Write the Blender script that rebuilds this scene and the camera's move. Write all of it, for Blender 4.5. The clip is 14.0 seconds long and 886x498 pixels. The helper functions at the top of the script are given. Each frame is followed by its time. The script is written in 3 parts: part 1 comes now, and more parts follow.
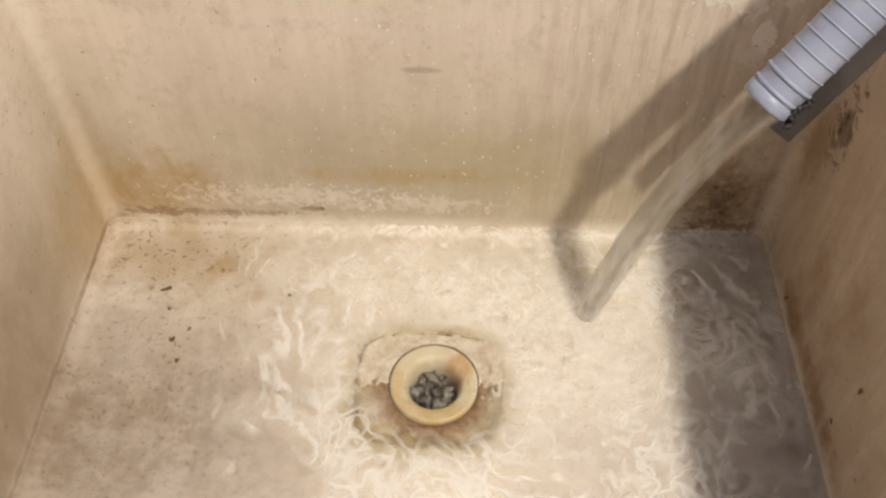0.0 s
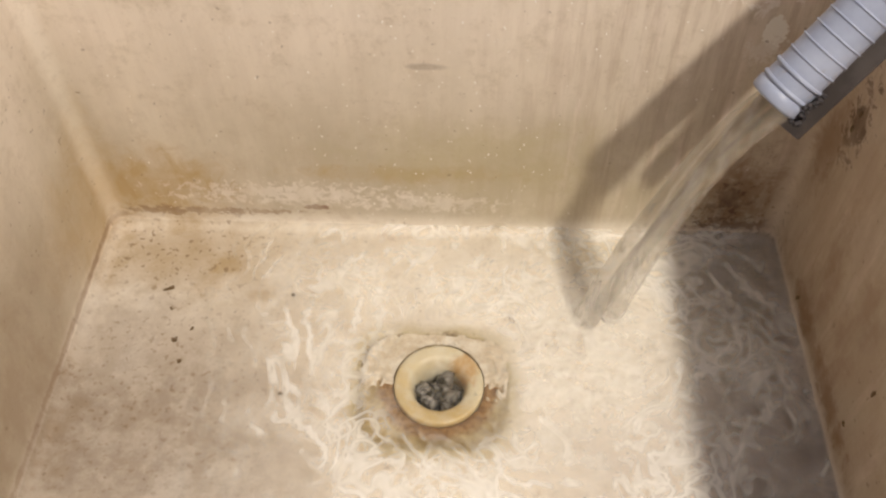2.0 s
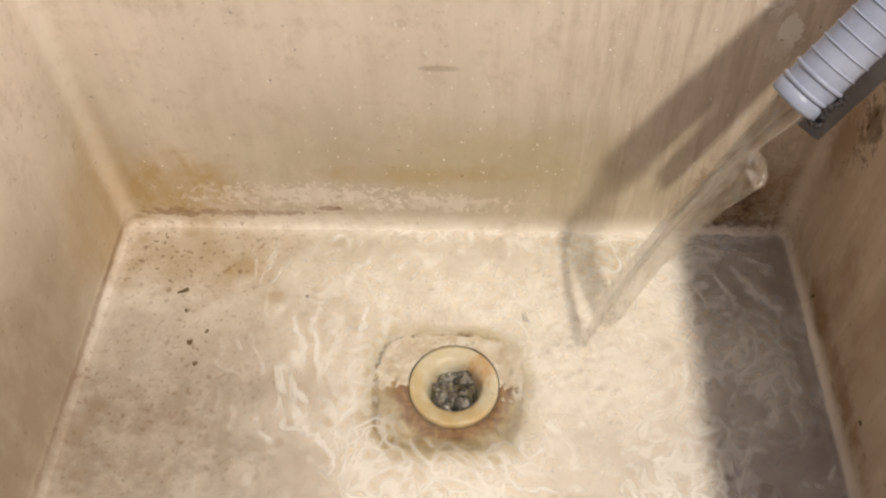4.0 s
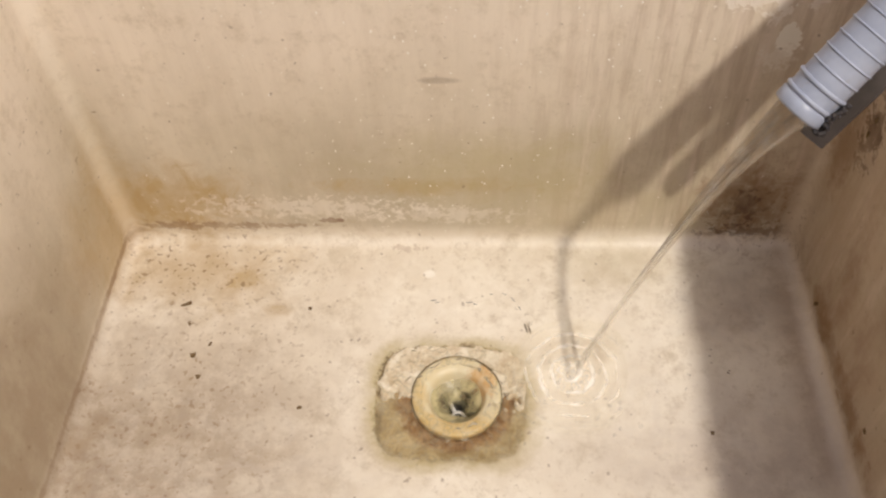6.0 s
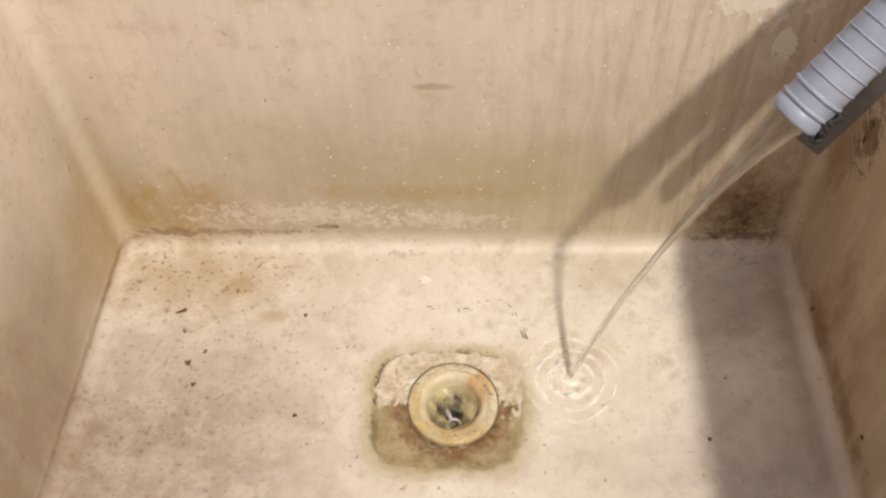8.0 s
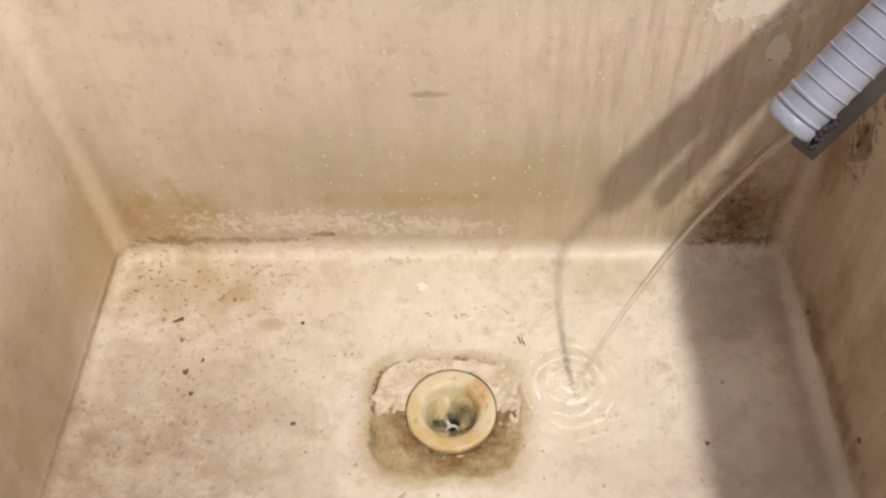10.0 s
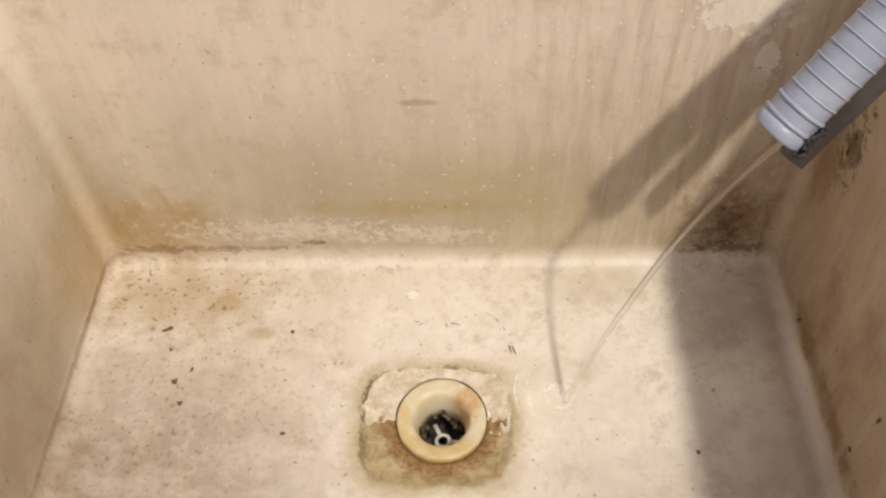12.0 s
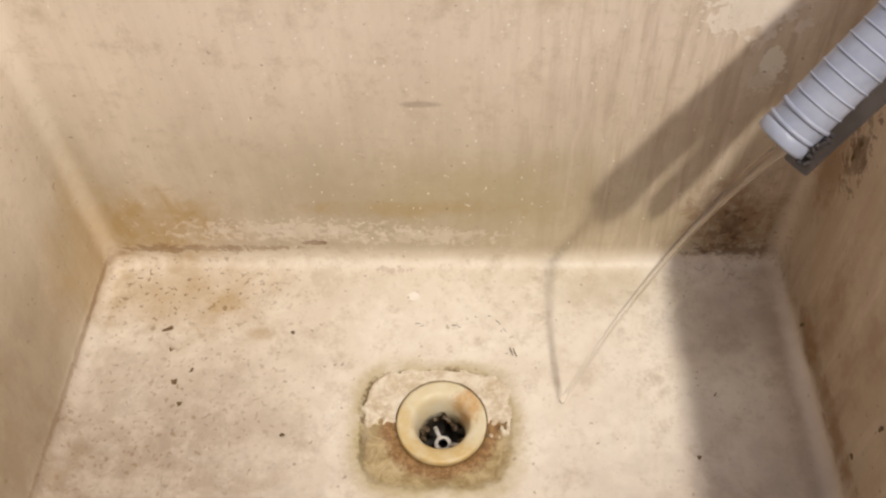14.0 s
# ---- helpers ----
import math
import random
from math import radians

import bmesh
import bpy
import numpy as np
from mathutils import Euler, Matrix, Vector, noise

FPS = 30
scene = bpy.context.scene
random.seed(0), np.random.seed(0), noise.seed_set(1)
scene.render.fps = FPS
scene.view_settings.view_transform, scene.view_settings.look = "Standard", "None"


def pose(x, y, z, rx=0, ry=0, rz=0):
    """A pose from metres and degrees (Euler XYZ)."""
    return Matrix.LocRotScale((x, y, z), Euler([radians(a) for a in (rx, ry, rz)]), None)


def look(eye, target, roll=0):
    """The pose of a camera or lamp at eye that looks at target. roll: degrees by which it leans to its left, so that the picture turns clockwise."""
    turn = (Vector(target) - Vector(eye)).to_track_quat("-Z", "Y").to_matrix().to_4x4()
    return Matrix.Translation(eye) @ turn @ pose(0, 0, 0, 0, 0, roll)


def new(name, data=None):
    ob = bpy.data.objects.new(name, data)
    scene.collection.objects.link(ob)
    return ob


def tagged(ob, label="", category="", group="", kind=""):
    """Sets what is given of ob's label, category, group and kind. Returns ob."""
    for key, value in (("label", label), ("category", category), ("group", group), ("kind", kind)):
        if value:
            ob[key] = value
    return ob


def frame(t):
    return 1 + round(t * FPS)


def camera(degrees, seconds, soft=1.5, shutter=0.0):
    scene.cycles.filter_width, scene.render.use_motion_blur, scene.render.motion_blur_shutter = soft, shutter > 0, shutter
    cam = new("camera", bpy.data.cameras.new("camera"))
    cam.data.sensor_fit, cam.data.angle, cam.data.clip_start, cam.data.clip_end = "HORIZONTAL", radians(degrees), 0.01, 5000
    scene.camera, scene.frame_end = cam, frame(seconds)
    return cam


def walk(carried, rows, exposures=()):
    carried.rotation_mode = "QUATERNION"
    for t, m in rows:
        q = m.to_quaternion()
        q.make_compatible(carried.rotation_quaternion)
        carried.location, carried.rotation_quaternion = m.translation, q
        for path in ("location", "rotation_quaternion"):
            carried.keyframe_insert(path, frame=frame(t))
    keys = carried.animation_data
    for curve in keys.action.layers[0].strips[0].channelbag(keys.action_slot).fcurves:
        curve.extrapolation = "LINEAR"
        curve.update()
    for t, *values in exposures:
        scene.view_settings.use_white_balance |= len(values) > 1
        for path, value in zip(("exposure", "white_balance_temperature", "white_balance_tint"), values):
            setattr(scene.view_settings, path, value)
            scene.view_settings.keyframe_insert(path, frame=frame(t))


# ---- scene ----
# The camera: held by hand over the basin, nearly still.
PATH = [
    (0, (0.0203, -0.4312, 0.5167), (0.0080, -0.0559, 0.0487), -0.14),
    (0.5, (0.0215, -0.4317, 0.5115), (0.0103, -0.0530, 0.0462), 0.08),
    (1, (0.0229, -0.4280, 0.5124), (0.0078, -0.0529, 0.0444), -0.50),
    (1.5, (0.0218, -0.4258, 0.5125), (0.0056, -0.0522, 0.0434), -0.73),
    (2, (0.0229, -0.4243, 0.5114), (0.0044, -0.0512, 0.0419), -0.93),
    (2.5, (0.0199, -0.4217, 0.5120), (0.0026, -0.0512, 0.0404), -0.83),
    (3, (0.0184, -0.4190, 0.5134), (-0.0008, -0.0506, 0.0402), -1.26),
    (5.5, (0.0206, -0.4205, 0.5164), (-0.0068, -0.0491, 0.0459), -2.73),
    (6, (0.0219, -0.4192, 0.5166), (-0.0061, -0.0458, 0.0478), -3.03),
    (6.5, (0.0226, -0.4180, 0.5160), (-0.0043, -0.0438, 0.0478), -2.99),
    (7, (0.0234, -0.4167, 0.5164), (-0.0054, -0.0431, 0.0478), -3.22),
    (7.5, (0.0223, -0.4150, 0.5164), (-0.0058, -0.0418, 0.0474), -3.10),
    (8, (0.0226, -0.4145, 0.5174), (-0.0033, -0.0410, 0.0486), -3.00),
    (10.5, (0.0207, -0.4122, 0.5198), (0.0003, -0.0364, 0.0526), -2.79),
    (11, (0.0213, -0.4099, 0.5196), (0.0038, -0.0335, 0.0528), -2.35),
    (11.5, (0.0217, -0.4104, 0.5190), (0.0054, -0.0328, 0.0530), -2.28),
    (12, (0.0247, -0.4103, 0.5193), (0.0056, -0.0321, 0.0539), -2.76),
    (12.5, (0.0246, -0.4079, 0.5196), (0.0047, -0.0310, 0.0532), -2.83),
    (13, (0.0267, -0.4066, 0.5189), (0.0059, -0.0296, 0.0525), -2.87),
    (13.5, (0.0265, -0.4072, 0.5184), (0.0059, -0.0304, 0.0519), -2.68),
    (14, (0.0261, -0.4035, 0.5210), (0.0046, -0.0293, 0.0524), -2.67),
]
cam = camera(53.05, 14.0, soft=2.3)
walk(cam, [(t, look(eye, target, roll)) for t, eye, target, roll in PATH])

# One bare warm lamp over the basin's right front, in a closed pale room.
LAMP_WAY = Vector((0.302, -0.60, 1.0)).normalized()
lamp_data = bpy.data.lights.new("room_lamp", "POINT")
lamp_data.energy, lamp_data.shadow_soft_size, lamp_data.color = 77, 0.034, (1.0, 0.905, 0.785)
lamp = new("room_lamp", lamp_data)
lamp.location = Vector((0.15, -0.10, 0.10)) + LAMP_WAY * 1.55

world = bpy.data.worlds.new("world")
scene.world = world
world.use_nodes = True
world.node_tree.nodes["Background"].inputs[0].default_value = (0.75, 0.8, 0.9, 1)
world.node_tree.nodes["Background"].inputs[1].default_value = 0.2
scene.view_settings.exposure = 0.0


# the drain, and the sunk field round it
DRAIN, FIELD, FIELD_X, FIELD_Y = Vector((0.004, -0.1280, 0)), Vector((0.0008, -0.1340, 0)), 0.0510, 0.0445


# ---- materials ----
class Nodes:
    """A short way to write a node material."""

    def __init__(self, name):
        self.mat = bpy.data.materials.new(name)
        self.mat.use_nodes = True
        self.tree = self.mat.node_tree
        self.bsdf = self.tree.nodes["Principled BSDF"]
        self.out = self.tree.nodes["Material Output"]
        self.place = self.add("ShaderNodeTexCoord").outputs["Object"]
        self.mottle = None

    def add(self, kind, **sets):
        node = self.tree.nodes.new(kind)
        for key, value in sets.items():
            setattr(node, key, value)
        return node

    def put(self, socket, value):
        if isinstance(value, bpy.types.NodeSocket):
            self.tree.links.new(value, socket)
        elif isinstance(value, tuple) and len(value) == 3 and socket.type == "RGBA":
            socket.default_value = (*value, 1)
        else:
            socket.default_value = value

    def math(self, op, a, b=0.0, clamp=False):
        node = self.add("ShaderNodeMath", operation=op, use_clamp=clamp)
        self.put(node.inputs[0], a)
        self.put(node.inputs[1], b)
        return node.outputs[0]

    def vec(self, op, a, b=(0, 0, 0)):
        node = self.add("ShaderNodeVectorMath", operation=op)
        self.put(node.inputs[0], a)
        self.put(node.inputs[1], b)
        return node.outputs["Value" if op in ("LENGTH", "DISTANCE", "DOT_PRODUCT") else "Vector"]

    def noise(self, scale, detail=4, rough=0.55, stretch=(1, 1, 1), distort=0.0, shift=(0, 0, 0)):
        node = self.add("ShaderNodeTexNoise")
        at = self.vec("MULTIPLY", self.vec("ADD", self.place, shift), stretch)
        self.put(node.inputs["Vector"], at)
        node.inputs["Scale"].default_value, node.inputs["Detail"].default_value = scale, detail
        node.inputs["Roughness"].default_value, node.inputs["Distortion"].default_value = rough, distort
        return node.outputs["Fac"]

    def ramp(self, value, low, high, a=0.0, b=1.0):
        node = self.add("ShaderNodeMapRange", interpolation_type="SMOOTHSTEP")
        for socket, v in zip(node.inputs[:5], (value, low, high, a, b)):
            self.put(socket, v)
        return node.outputs[0]

    def mix(self, fac, a, b, blend="MIX"):
        node = self.add("ShaderNodeMix", data_type="RGBA", blend_type=blend)
        self.put(node.inputs[0], fac)
        self.put(node.inputs[6], a)
        self.put(node.inputs[7], b)
        return node.outputs[2]

    def axis(self, index):
        node = self.add("ShaderNodeSeparateXYZ")
        self.put(node.inputs[0], self.place)
        return node.outputs[index]

    def spot(self, centre, radii, edge=0.5, ragged=0.6, scale=60):
        """A patch round a place: 1 inside, 0 outside, with a ragged edge."""
        away = self.vec("DIVIDE", self.vec("SUBTRACT", self.place, centre), radii)
        wide = self.noise(scale, 6, 0.7, distort=0.6, shift=centre)
        far = self.math("ADD", self.vec("LENGTH", away), self.math("MULTIPLY", self.math("SUBTRACT", wide, 0.5), 2.6 * ragged))
        return self.math("MULTIPLY", self.ramp(far, 1.0 - edge, 1.0 + edge, 1.0, 0.0), self.ramp(self.mottle, 0.36, 0.60, 0.62, 1.0))

    def finish(self, colour, rough, height=None, strength=0.3, distance=0.001, **more):
        self.put(self.bsdf.inputs["Base Color"], colour)
        self.put(self.bsdf.inputs["Roughness"], rough)
        for key, value in more.items():
            self.put(self.bsdf.inputs[key.replace("_", " ")], value)
        if height is not None:
            bump = self.add("ShaderNodeBump")
            bump.inputs["Strength"].default_value, bump.inputs["Distance"].default_value = strength, distance
            self.put(bump.inputs["Height"], height)
            self.put(self.bsdf.inputs["Normal"], bump.outputs[0])
        return self.mat


def enamel():
    """Old cream paint of the basin: chalky, stained brown where water stood, streaked on the walls."""
    n = Nodes("worn_enamel")
    z, x = n.axis(2), n.axis(0)
    n.mottle = n.noise(48, 6, 0.66, (1, 1, 0.6))
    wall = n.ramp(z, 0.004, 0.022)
    cloud = n.noise(9, 5, 0.6)
    grain = n.noise(160, 5, 0.7)
    streak = n.noise(115, 6, 0.7, (1, 1, 0.09))
    colour = n.mix(n.ramp(cloud, 0.3, 0.7), (0.75, 0.675, 0.57), (0.92, 0.865, 0.765))
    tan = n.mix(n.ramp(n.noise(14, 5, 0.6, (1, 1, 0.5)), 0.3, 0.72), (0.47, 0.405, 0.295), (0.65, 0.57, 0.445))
    # the walls grow paler towards the top
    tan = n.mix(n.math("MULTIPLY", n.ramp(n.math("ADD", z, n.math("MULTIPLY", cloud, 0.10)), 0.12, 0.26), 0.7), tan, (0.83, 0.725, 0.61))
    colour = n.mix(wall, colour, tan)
    # vertical runs, stronger towards the right of the back wall and on the right wall
    right = n.math("MULTIPLY", n.ramp(x, 0.0, 0.14), n.ramp(n.axis(1), -0.05, -0.012, 0.8, 1.0))
    runs = n.math("MULTIPLY", n.math("MULTIPLY", n.ramp(streak, 0.42, 0.66), wall), n.math("ADD", 0.09, n.math("MULTIPLY", right, 0.34)))
    colour = n.mix(runs, colour, (0.36, 0.25, 0.165))
    pale = n.math("MULTIPLY", n.math("MULTIPLY", n.ramp(n.noise(85, 4, 0.6, (1, 1, 0.12), 0, (3, 1, 2)), 0.52, 0.7), wall), n.math("MULTIPLY", right, 0.9))
    colour = n.mix(pale, colour, (0.72, 0.62, 0.52))
    # blotches of dull grime
    colour = n.mix(n.math("MULTIPLY", n.ramp(n.noise(38, 7, 0.78), 0.48, 0.70), 0.55), colour, (0.46, 0.375, 0.265))
    colour = n.mix(n.math("MULTIPLY", n.ramp(grain, 0.56, 0.74), 0.42), colour, (0.40, 0.31, 0.22))
    rust, olive, brown, dark, chalk_and_highlight = (0.43, 0.285, 0.105), (0.43, 0.36, 0.19), (0.24, 0.13, 0.06), (0.085, 0.035, 0.016), (0.84, 0.77, 0.69)
    for centre, radii, tint, amount, edge, ragged, scale in (
        # back wall
        ((-0.205, 0, 0.044), (0.045, 0.02, 0.028), rust, 0.85, 0.7, 1.2, 45),
        ((-0.185, 0, 0.017), (0.055, 0.02, 0.0036), brown, 0.62, 0.3, 2.8, 130),
        ((-0.015, 0, 0.060), (0.060, 0.02, 0.007), rust, 0.60, 0.7, 1.4, 50),
        ((0.035, 0, 0.078), (0.080, 0.02, 0.026), olive, 0.55, 0.8, 1.2, 35),
        ((0.090, 0, 0.035), (0.090, 0.02, 0.030), olive, 0.35, 0.7, 0.6, 40),
        ((-0.110, 0, 0.038), (0.060, 0.02, 0.008), chalk_and_highlight, 0.50, 0.3, 3.4, 150),
        ((-0.010, 0, 0.030), (0.040, 0.02, 0.006), chalk_and_highlight, 0.42, 0.3, 3.4, 150),
        ((0.180, 0, 0.226), (0.026, 0.02, 0.020), chalk_and_highlight, 0.97, 0.08, 1.9, 110),
        ((0.130, 0, 0.243), (0.030, 0.02, 0.008), chalk_and_highlight, 0.9, 0.08, 2.4, 130),
        ((0.1965, 0, 0.186), (0.0068, 0.02, 0.0115), (0.86, 0.82, 0.74), 0.95, 0.05, 0.9, 110),
        ((0.193, 0, 0.172), (0.009, 0.02, 0.007), (0.74, 0.68, 0.60), 0.8, 0.06, 2.6, 240),
        ((-0.090, 0, 0.0235), (0.0085, 0.02, 0.0026), (0.22, 0.12, 0.075), 0.95, 0.08, 1.0, 220),
        ((0.206, 0, 0.045), (0.026, 0.02, 0.036), brown, 0.80, 0.7, 1.6, 60),
        ((0.205, 0, 0.040), (0.011, 0.02, 0.014), dark, 0.75, 0.4, 2.4, 120),
        ((0.215, 0, 0.013), (0.024, 0.02, 0.006), dark, 0.75, 0.2, 3.0, 170),
        # left wall
        ((-0.245, -0.02, 0.045), (0.02, 0.05, 0.05), rust, 0.55, 0.7, 1.0, 30),
        ((-0.245, -0.11, 0.0115), (0.02, 0.20, 0.0030), brown, 0.75, 0.5, 1.2, 90),
        ((-0.242, -0.004, 0.004), (0.004, 0.006, 0.006), brown, 0.8, 0.5, 1.4, 160),
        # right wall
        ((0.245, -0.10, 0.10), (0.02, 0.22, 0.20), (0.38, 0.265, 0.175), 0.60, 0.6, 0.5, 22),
        ((0.245, -0.125, 0.022), (0.02, 0.060, 0.009), brown, 0.80, 0.6, 1.6, 70),
        ((0.245, -0.085, 0.060), (0.02, 0.016, 0.045), brown, 0.45, 0.7, 1.4, 50),
        ((0.245, -0.135, 0.075), (0.02, 0.014, 0.050), brown, 0.40, 0.7, 1.4, 50),
        ((0.245, -0.040, 0.152), (0.02, 0.010, 0.024), dark, 0.80, 0.2, 2.6, 120),
        ((0.245, -0.022, 0.12), (0.02, 0.016, 0.03), brown, 0.6, 0.5, 1.0, 80),
        # pale strips along the folds: worn paint, with the fillets' highlight painted in
        ((0.241, -0.22, 0.004), (0.0065, 0.26, 0.0075), chalk_and_highlight, 0.85, 0.4, 0.5, 60),
        ((-0.241, -0.22, 0.0035), (0.006, 0.26, 0.006), chalk_and_highlight, 0.60, 0.4, 0.5, 60),
        ((0.19, -0.003, 0.003), (0.055, 0.006, 0.006), chalk_and_highlight, 0.75, 0.4, 0.5, 60),
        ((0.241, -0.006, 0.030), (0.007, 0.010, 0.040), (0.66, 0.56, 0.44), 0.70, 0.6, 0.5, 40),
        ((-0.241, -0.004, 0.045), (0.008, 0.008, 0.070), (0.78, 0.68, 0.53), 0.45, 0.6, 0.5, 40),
        ((-0.007, 0, 0.156), (0.012, 0.02, 0.0022), (0.34, 0.27, 0.20), 0.70, 0.5, 0.8, 80),
        # floor
        ((-0.185, -0.026, 0), (0.055, 0.030, 0.01), rust, 0.55, 0.8, 1.3, 40),
        ((-0.152, -0.036, 0), (0.012, 0.008, 0.01), rust, 0.65, 0.5, 1.0, 90),
        ((-0.125, -0.063, 0), (0.008, 0.005, 0.01), rust, 0.5, 0.5, 0.8, 90),
        ((-0.20, -0.17, 0), (0.11, 0.08, 0.01), (0.34, 0.27, 0.205), 0.90, 0.9, 0.6, 14),
        # left wall, low at the front: its shade under slanting light, put into the colour
        ((-0.245, -0.19, 0.05), (0.02, 0.10, 0.09), (0.31, 0.225, 0.145), 0.75, 0.7, 0.6, 20),
        # floor, right side and middle
        ((0.20, -0.20, 0), (0.10, 0.07, 0.01), (0.42, 0.355, 0.315), 0.65, 0.8, 0.6, 14),
        ((0.120, -0.022, 0), (0.040, 0.018, 0.01), olive, 0.32, 0.6, 0.7, 50),
        ((0.195, -0.055, 0), (0.035, 0.030, 0.01), (0.33, 0.28, 0.25), 0.40, 0.7, 0.8, 40),
        ((-0.10, -0.10, 0), (0.16, 0.10, 0.01), (0.50, 0.39, 0.25), 0.16, 0.8, 3.0, 40),
        ((-0.02, -0.02, 0), (0.26, 0.03, 0.01), (0.55, 0.45, 0.31), 0.16, 0.8, 3.0, 40),
        ((-0.018, -0.031, 0), (0.004, 0.0035, 0.01), (0.95, 0.91, 0.84), 0.9, 0.2, 0.6, 120),
        ((-0.083, -0.014, 0), (0.010, 0.010, 0.01), (0.60, 0.52, 0.40), 0.55, 0.1, 2.6, 140),
        ((-0.035, -0.008, 0), (0.010, 0.003, 0.01), brown, 0.35, 0.15, 3.0, 260),
    ):
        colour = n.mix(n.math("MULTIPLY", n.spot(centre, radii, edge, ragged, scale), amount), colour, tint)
    # brown pepper in the left corner and on the left of the floor
    for centre, radii, amount in (((-0.185, -0.022, 0), (0.070, 0.030, 0.012), 0.85), ((-0.19, -0.14, 0), (0.09, 0.08, 0.012), 0.5), ((0.212, 0, 0.03), (0.034, 0.02, 0.030), 0.85)):
        dots = n.ramp(n.noise(230, 2, 0.5, shift=(1, 2, 5)), 0.60, 0.66)
        colour = n.mix(n.math("MULTIPLY", n.math("MULTIPLY", dots, n.spot(centre, radii, 0.8, 0.8, 50)), amount), colour, (0.23, 0.135, 0.06))
    # the sunk field round the drain: tan slime, a brown crescent at the flange, a dark line along the lip
    wob = n.math("SUBTRACT", n.noise(75, 5, 0.65), 0.5)
    fine = n.math("SUBTRACT", n.noise(260, 4, 0.65), 0.5)
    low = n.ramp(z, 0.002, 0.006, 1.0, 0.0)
    sx = n.math("POWER", n.math("ABSOLUTE", n.math("DIVIDE", n.math("SUBTRACT", x, FIELD.x), FIELD_X)), 4.0)
    sy = n.math("POWER", n.math("ABSOLUTE", n.math("DIVIDE", n.math("SUBTRACT", n.axis(1), FIELD.y), FIELD_Y)), 4.0)
    q = n.math("ADD", n.math("POWER", n.math("ADD", sx, sy), 0.25), n.math("ADD", n.math("MULTIPLY", wob, 0.30), n.math("MULTIPLY", fine, 0.16)))
    halo = n.math("MULTIPLY", n.math("MULTIPLY", n.ramp(q, 0.98, 1.22, 1.0, 0.0), low), n.ramp(n.noise(45, 4), 0.3, 0.6, 0.35, 0.8))
    colour = n.mix(halo, colour, (0.47, 0.385, 0.20))
    inside = n.math("MULTIPLY", n.ramp(q, 0.84, 1.0, 1.0, 0.0), low)
    slime = n.mix(n.ramp(n.noise(95, 6, 0.7, distort=0.8), 0.36, 0.64), (0.30, 0.21, 0.085), (0.53, 0.425, 0.24))
    colour = n.mix(n.math("MULTIPLY", inside, 0.9), colour, slime)
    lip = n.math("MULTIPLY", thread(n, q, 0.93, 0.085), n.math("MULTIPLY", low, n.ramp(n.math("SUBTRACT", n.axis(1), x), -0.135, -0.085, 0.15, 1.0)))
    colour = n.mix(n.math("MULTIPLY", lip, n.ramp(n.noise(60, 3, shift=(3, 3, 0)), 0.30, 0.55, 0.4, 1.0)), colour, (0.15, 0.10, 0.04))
    from_drain = n.math("ADD", n.vec("DISTANCE", n.vec("MULTIPLY", n.place, (1, 1, 0)), (DRAIN.x, DRAIN.y, 0)), n.math("MULTIPLY", n.math("ADD", wob, fine), 0.010))
    ring = n.math("MULTIPLY", n.ramp(from_drain, 0.0365, 0.0435, 1.0, 0.0), n.math("MULTIPLY", low, n.ramp(n.axis(1), -0.128, -0.108, 1.0, 0.2)))
    colour = n.mix(n.math("MULTIPLY", ring, 0.9), colour, n.mix(n.ramp(fine, -0.1, 0.12), (0.20, 0.10, 0.035), (0.36, 0.21, 0.09)))
    # flecks of dirt
    colour = n.mix(n.math("MULTIPLY", n.ramp(n.noise(210, 2, 0.4), 0.71, 0.76), 0.5), colour, (0.20, 0.13, 0.075))
    height = n.math("ADD", n.math("MULTIPLY", grain, 0.5), n.math("ADD", n.math("MULTIPLY", n.noise(40, 5, 0.6), 0.8), n.math("MULTIPLY", runs, 0.4)))
    rough = n.math("ADD", 0.30, n.math("MULTIPLY", n.noise(50, 4, 0.6), 0.35))
    return n.finish(colour, rough, height, 0.42, 0.0010)


def flange_plastic():
    n = Nodes("yellowed_plastic")
    n.mottle = n.noise(160, 5, 0.7)
    colour = n.mix(n.ramp(n.noise(60, 5, 0.6), 0.35, 0.7), (0.76, 0.70, 0.53), (0.70, 0.60, 0.38))
    front = n.spot((0.003, -0.156, -0.005), (0.032, 0.016, 0.02), 0.3, 0.5, 80)
    colour = n.mix(n.math("MULTIPLY", front, 0.8), colour, (0.60, 0.42, 0.15))
    colour = n.mix(n.math("MULTIPLY", n.spot((0.021, -0.115, -0.005), (0.009, 0.012, 0.02), 0.3, 0.9, 90), 0.8), colour, (0.58, 0.32, 0.10))
    colour = n.mix(n.math("MULTIPLY", n.spot((-0.022, -0.128, -0.005), (0.006, 0.013, 0.02), 0.3, 0.9, 90), 0.6), colour, (0.60, 0.42, 0.14))
    slime = n.ramp(n.math("ADD", n.axis(2), n.math("MULTIPLY", n.noise(120, 4, 0.7), 0.016)), -0.024, -0.012, 1, 0)
    colour = n.mix(slime, colour, (0.06, 0.045, 0.03))
    return n.finish(colour, n.math("ADD", 0.25, n.math("MULTIPLY", n.noise(90), 0.3)), n.noise(150, 4), 0.25, 0.0006)


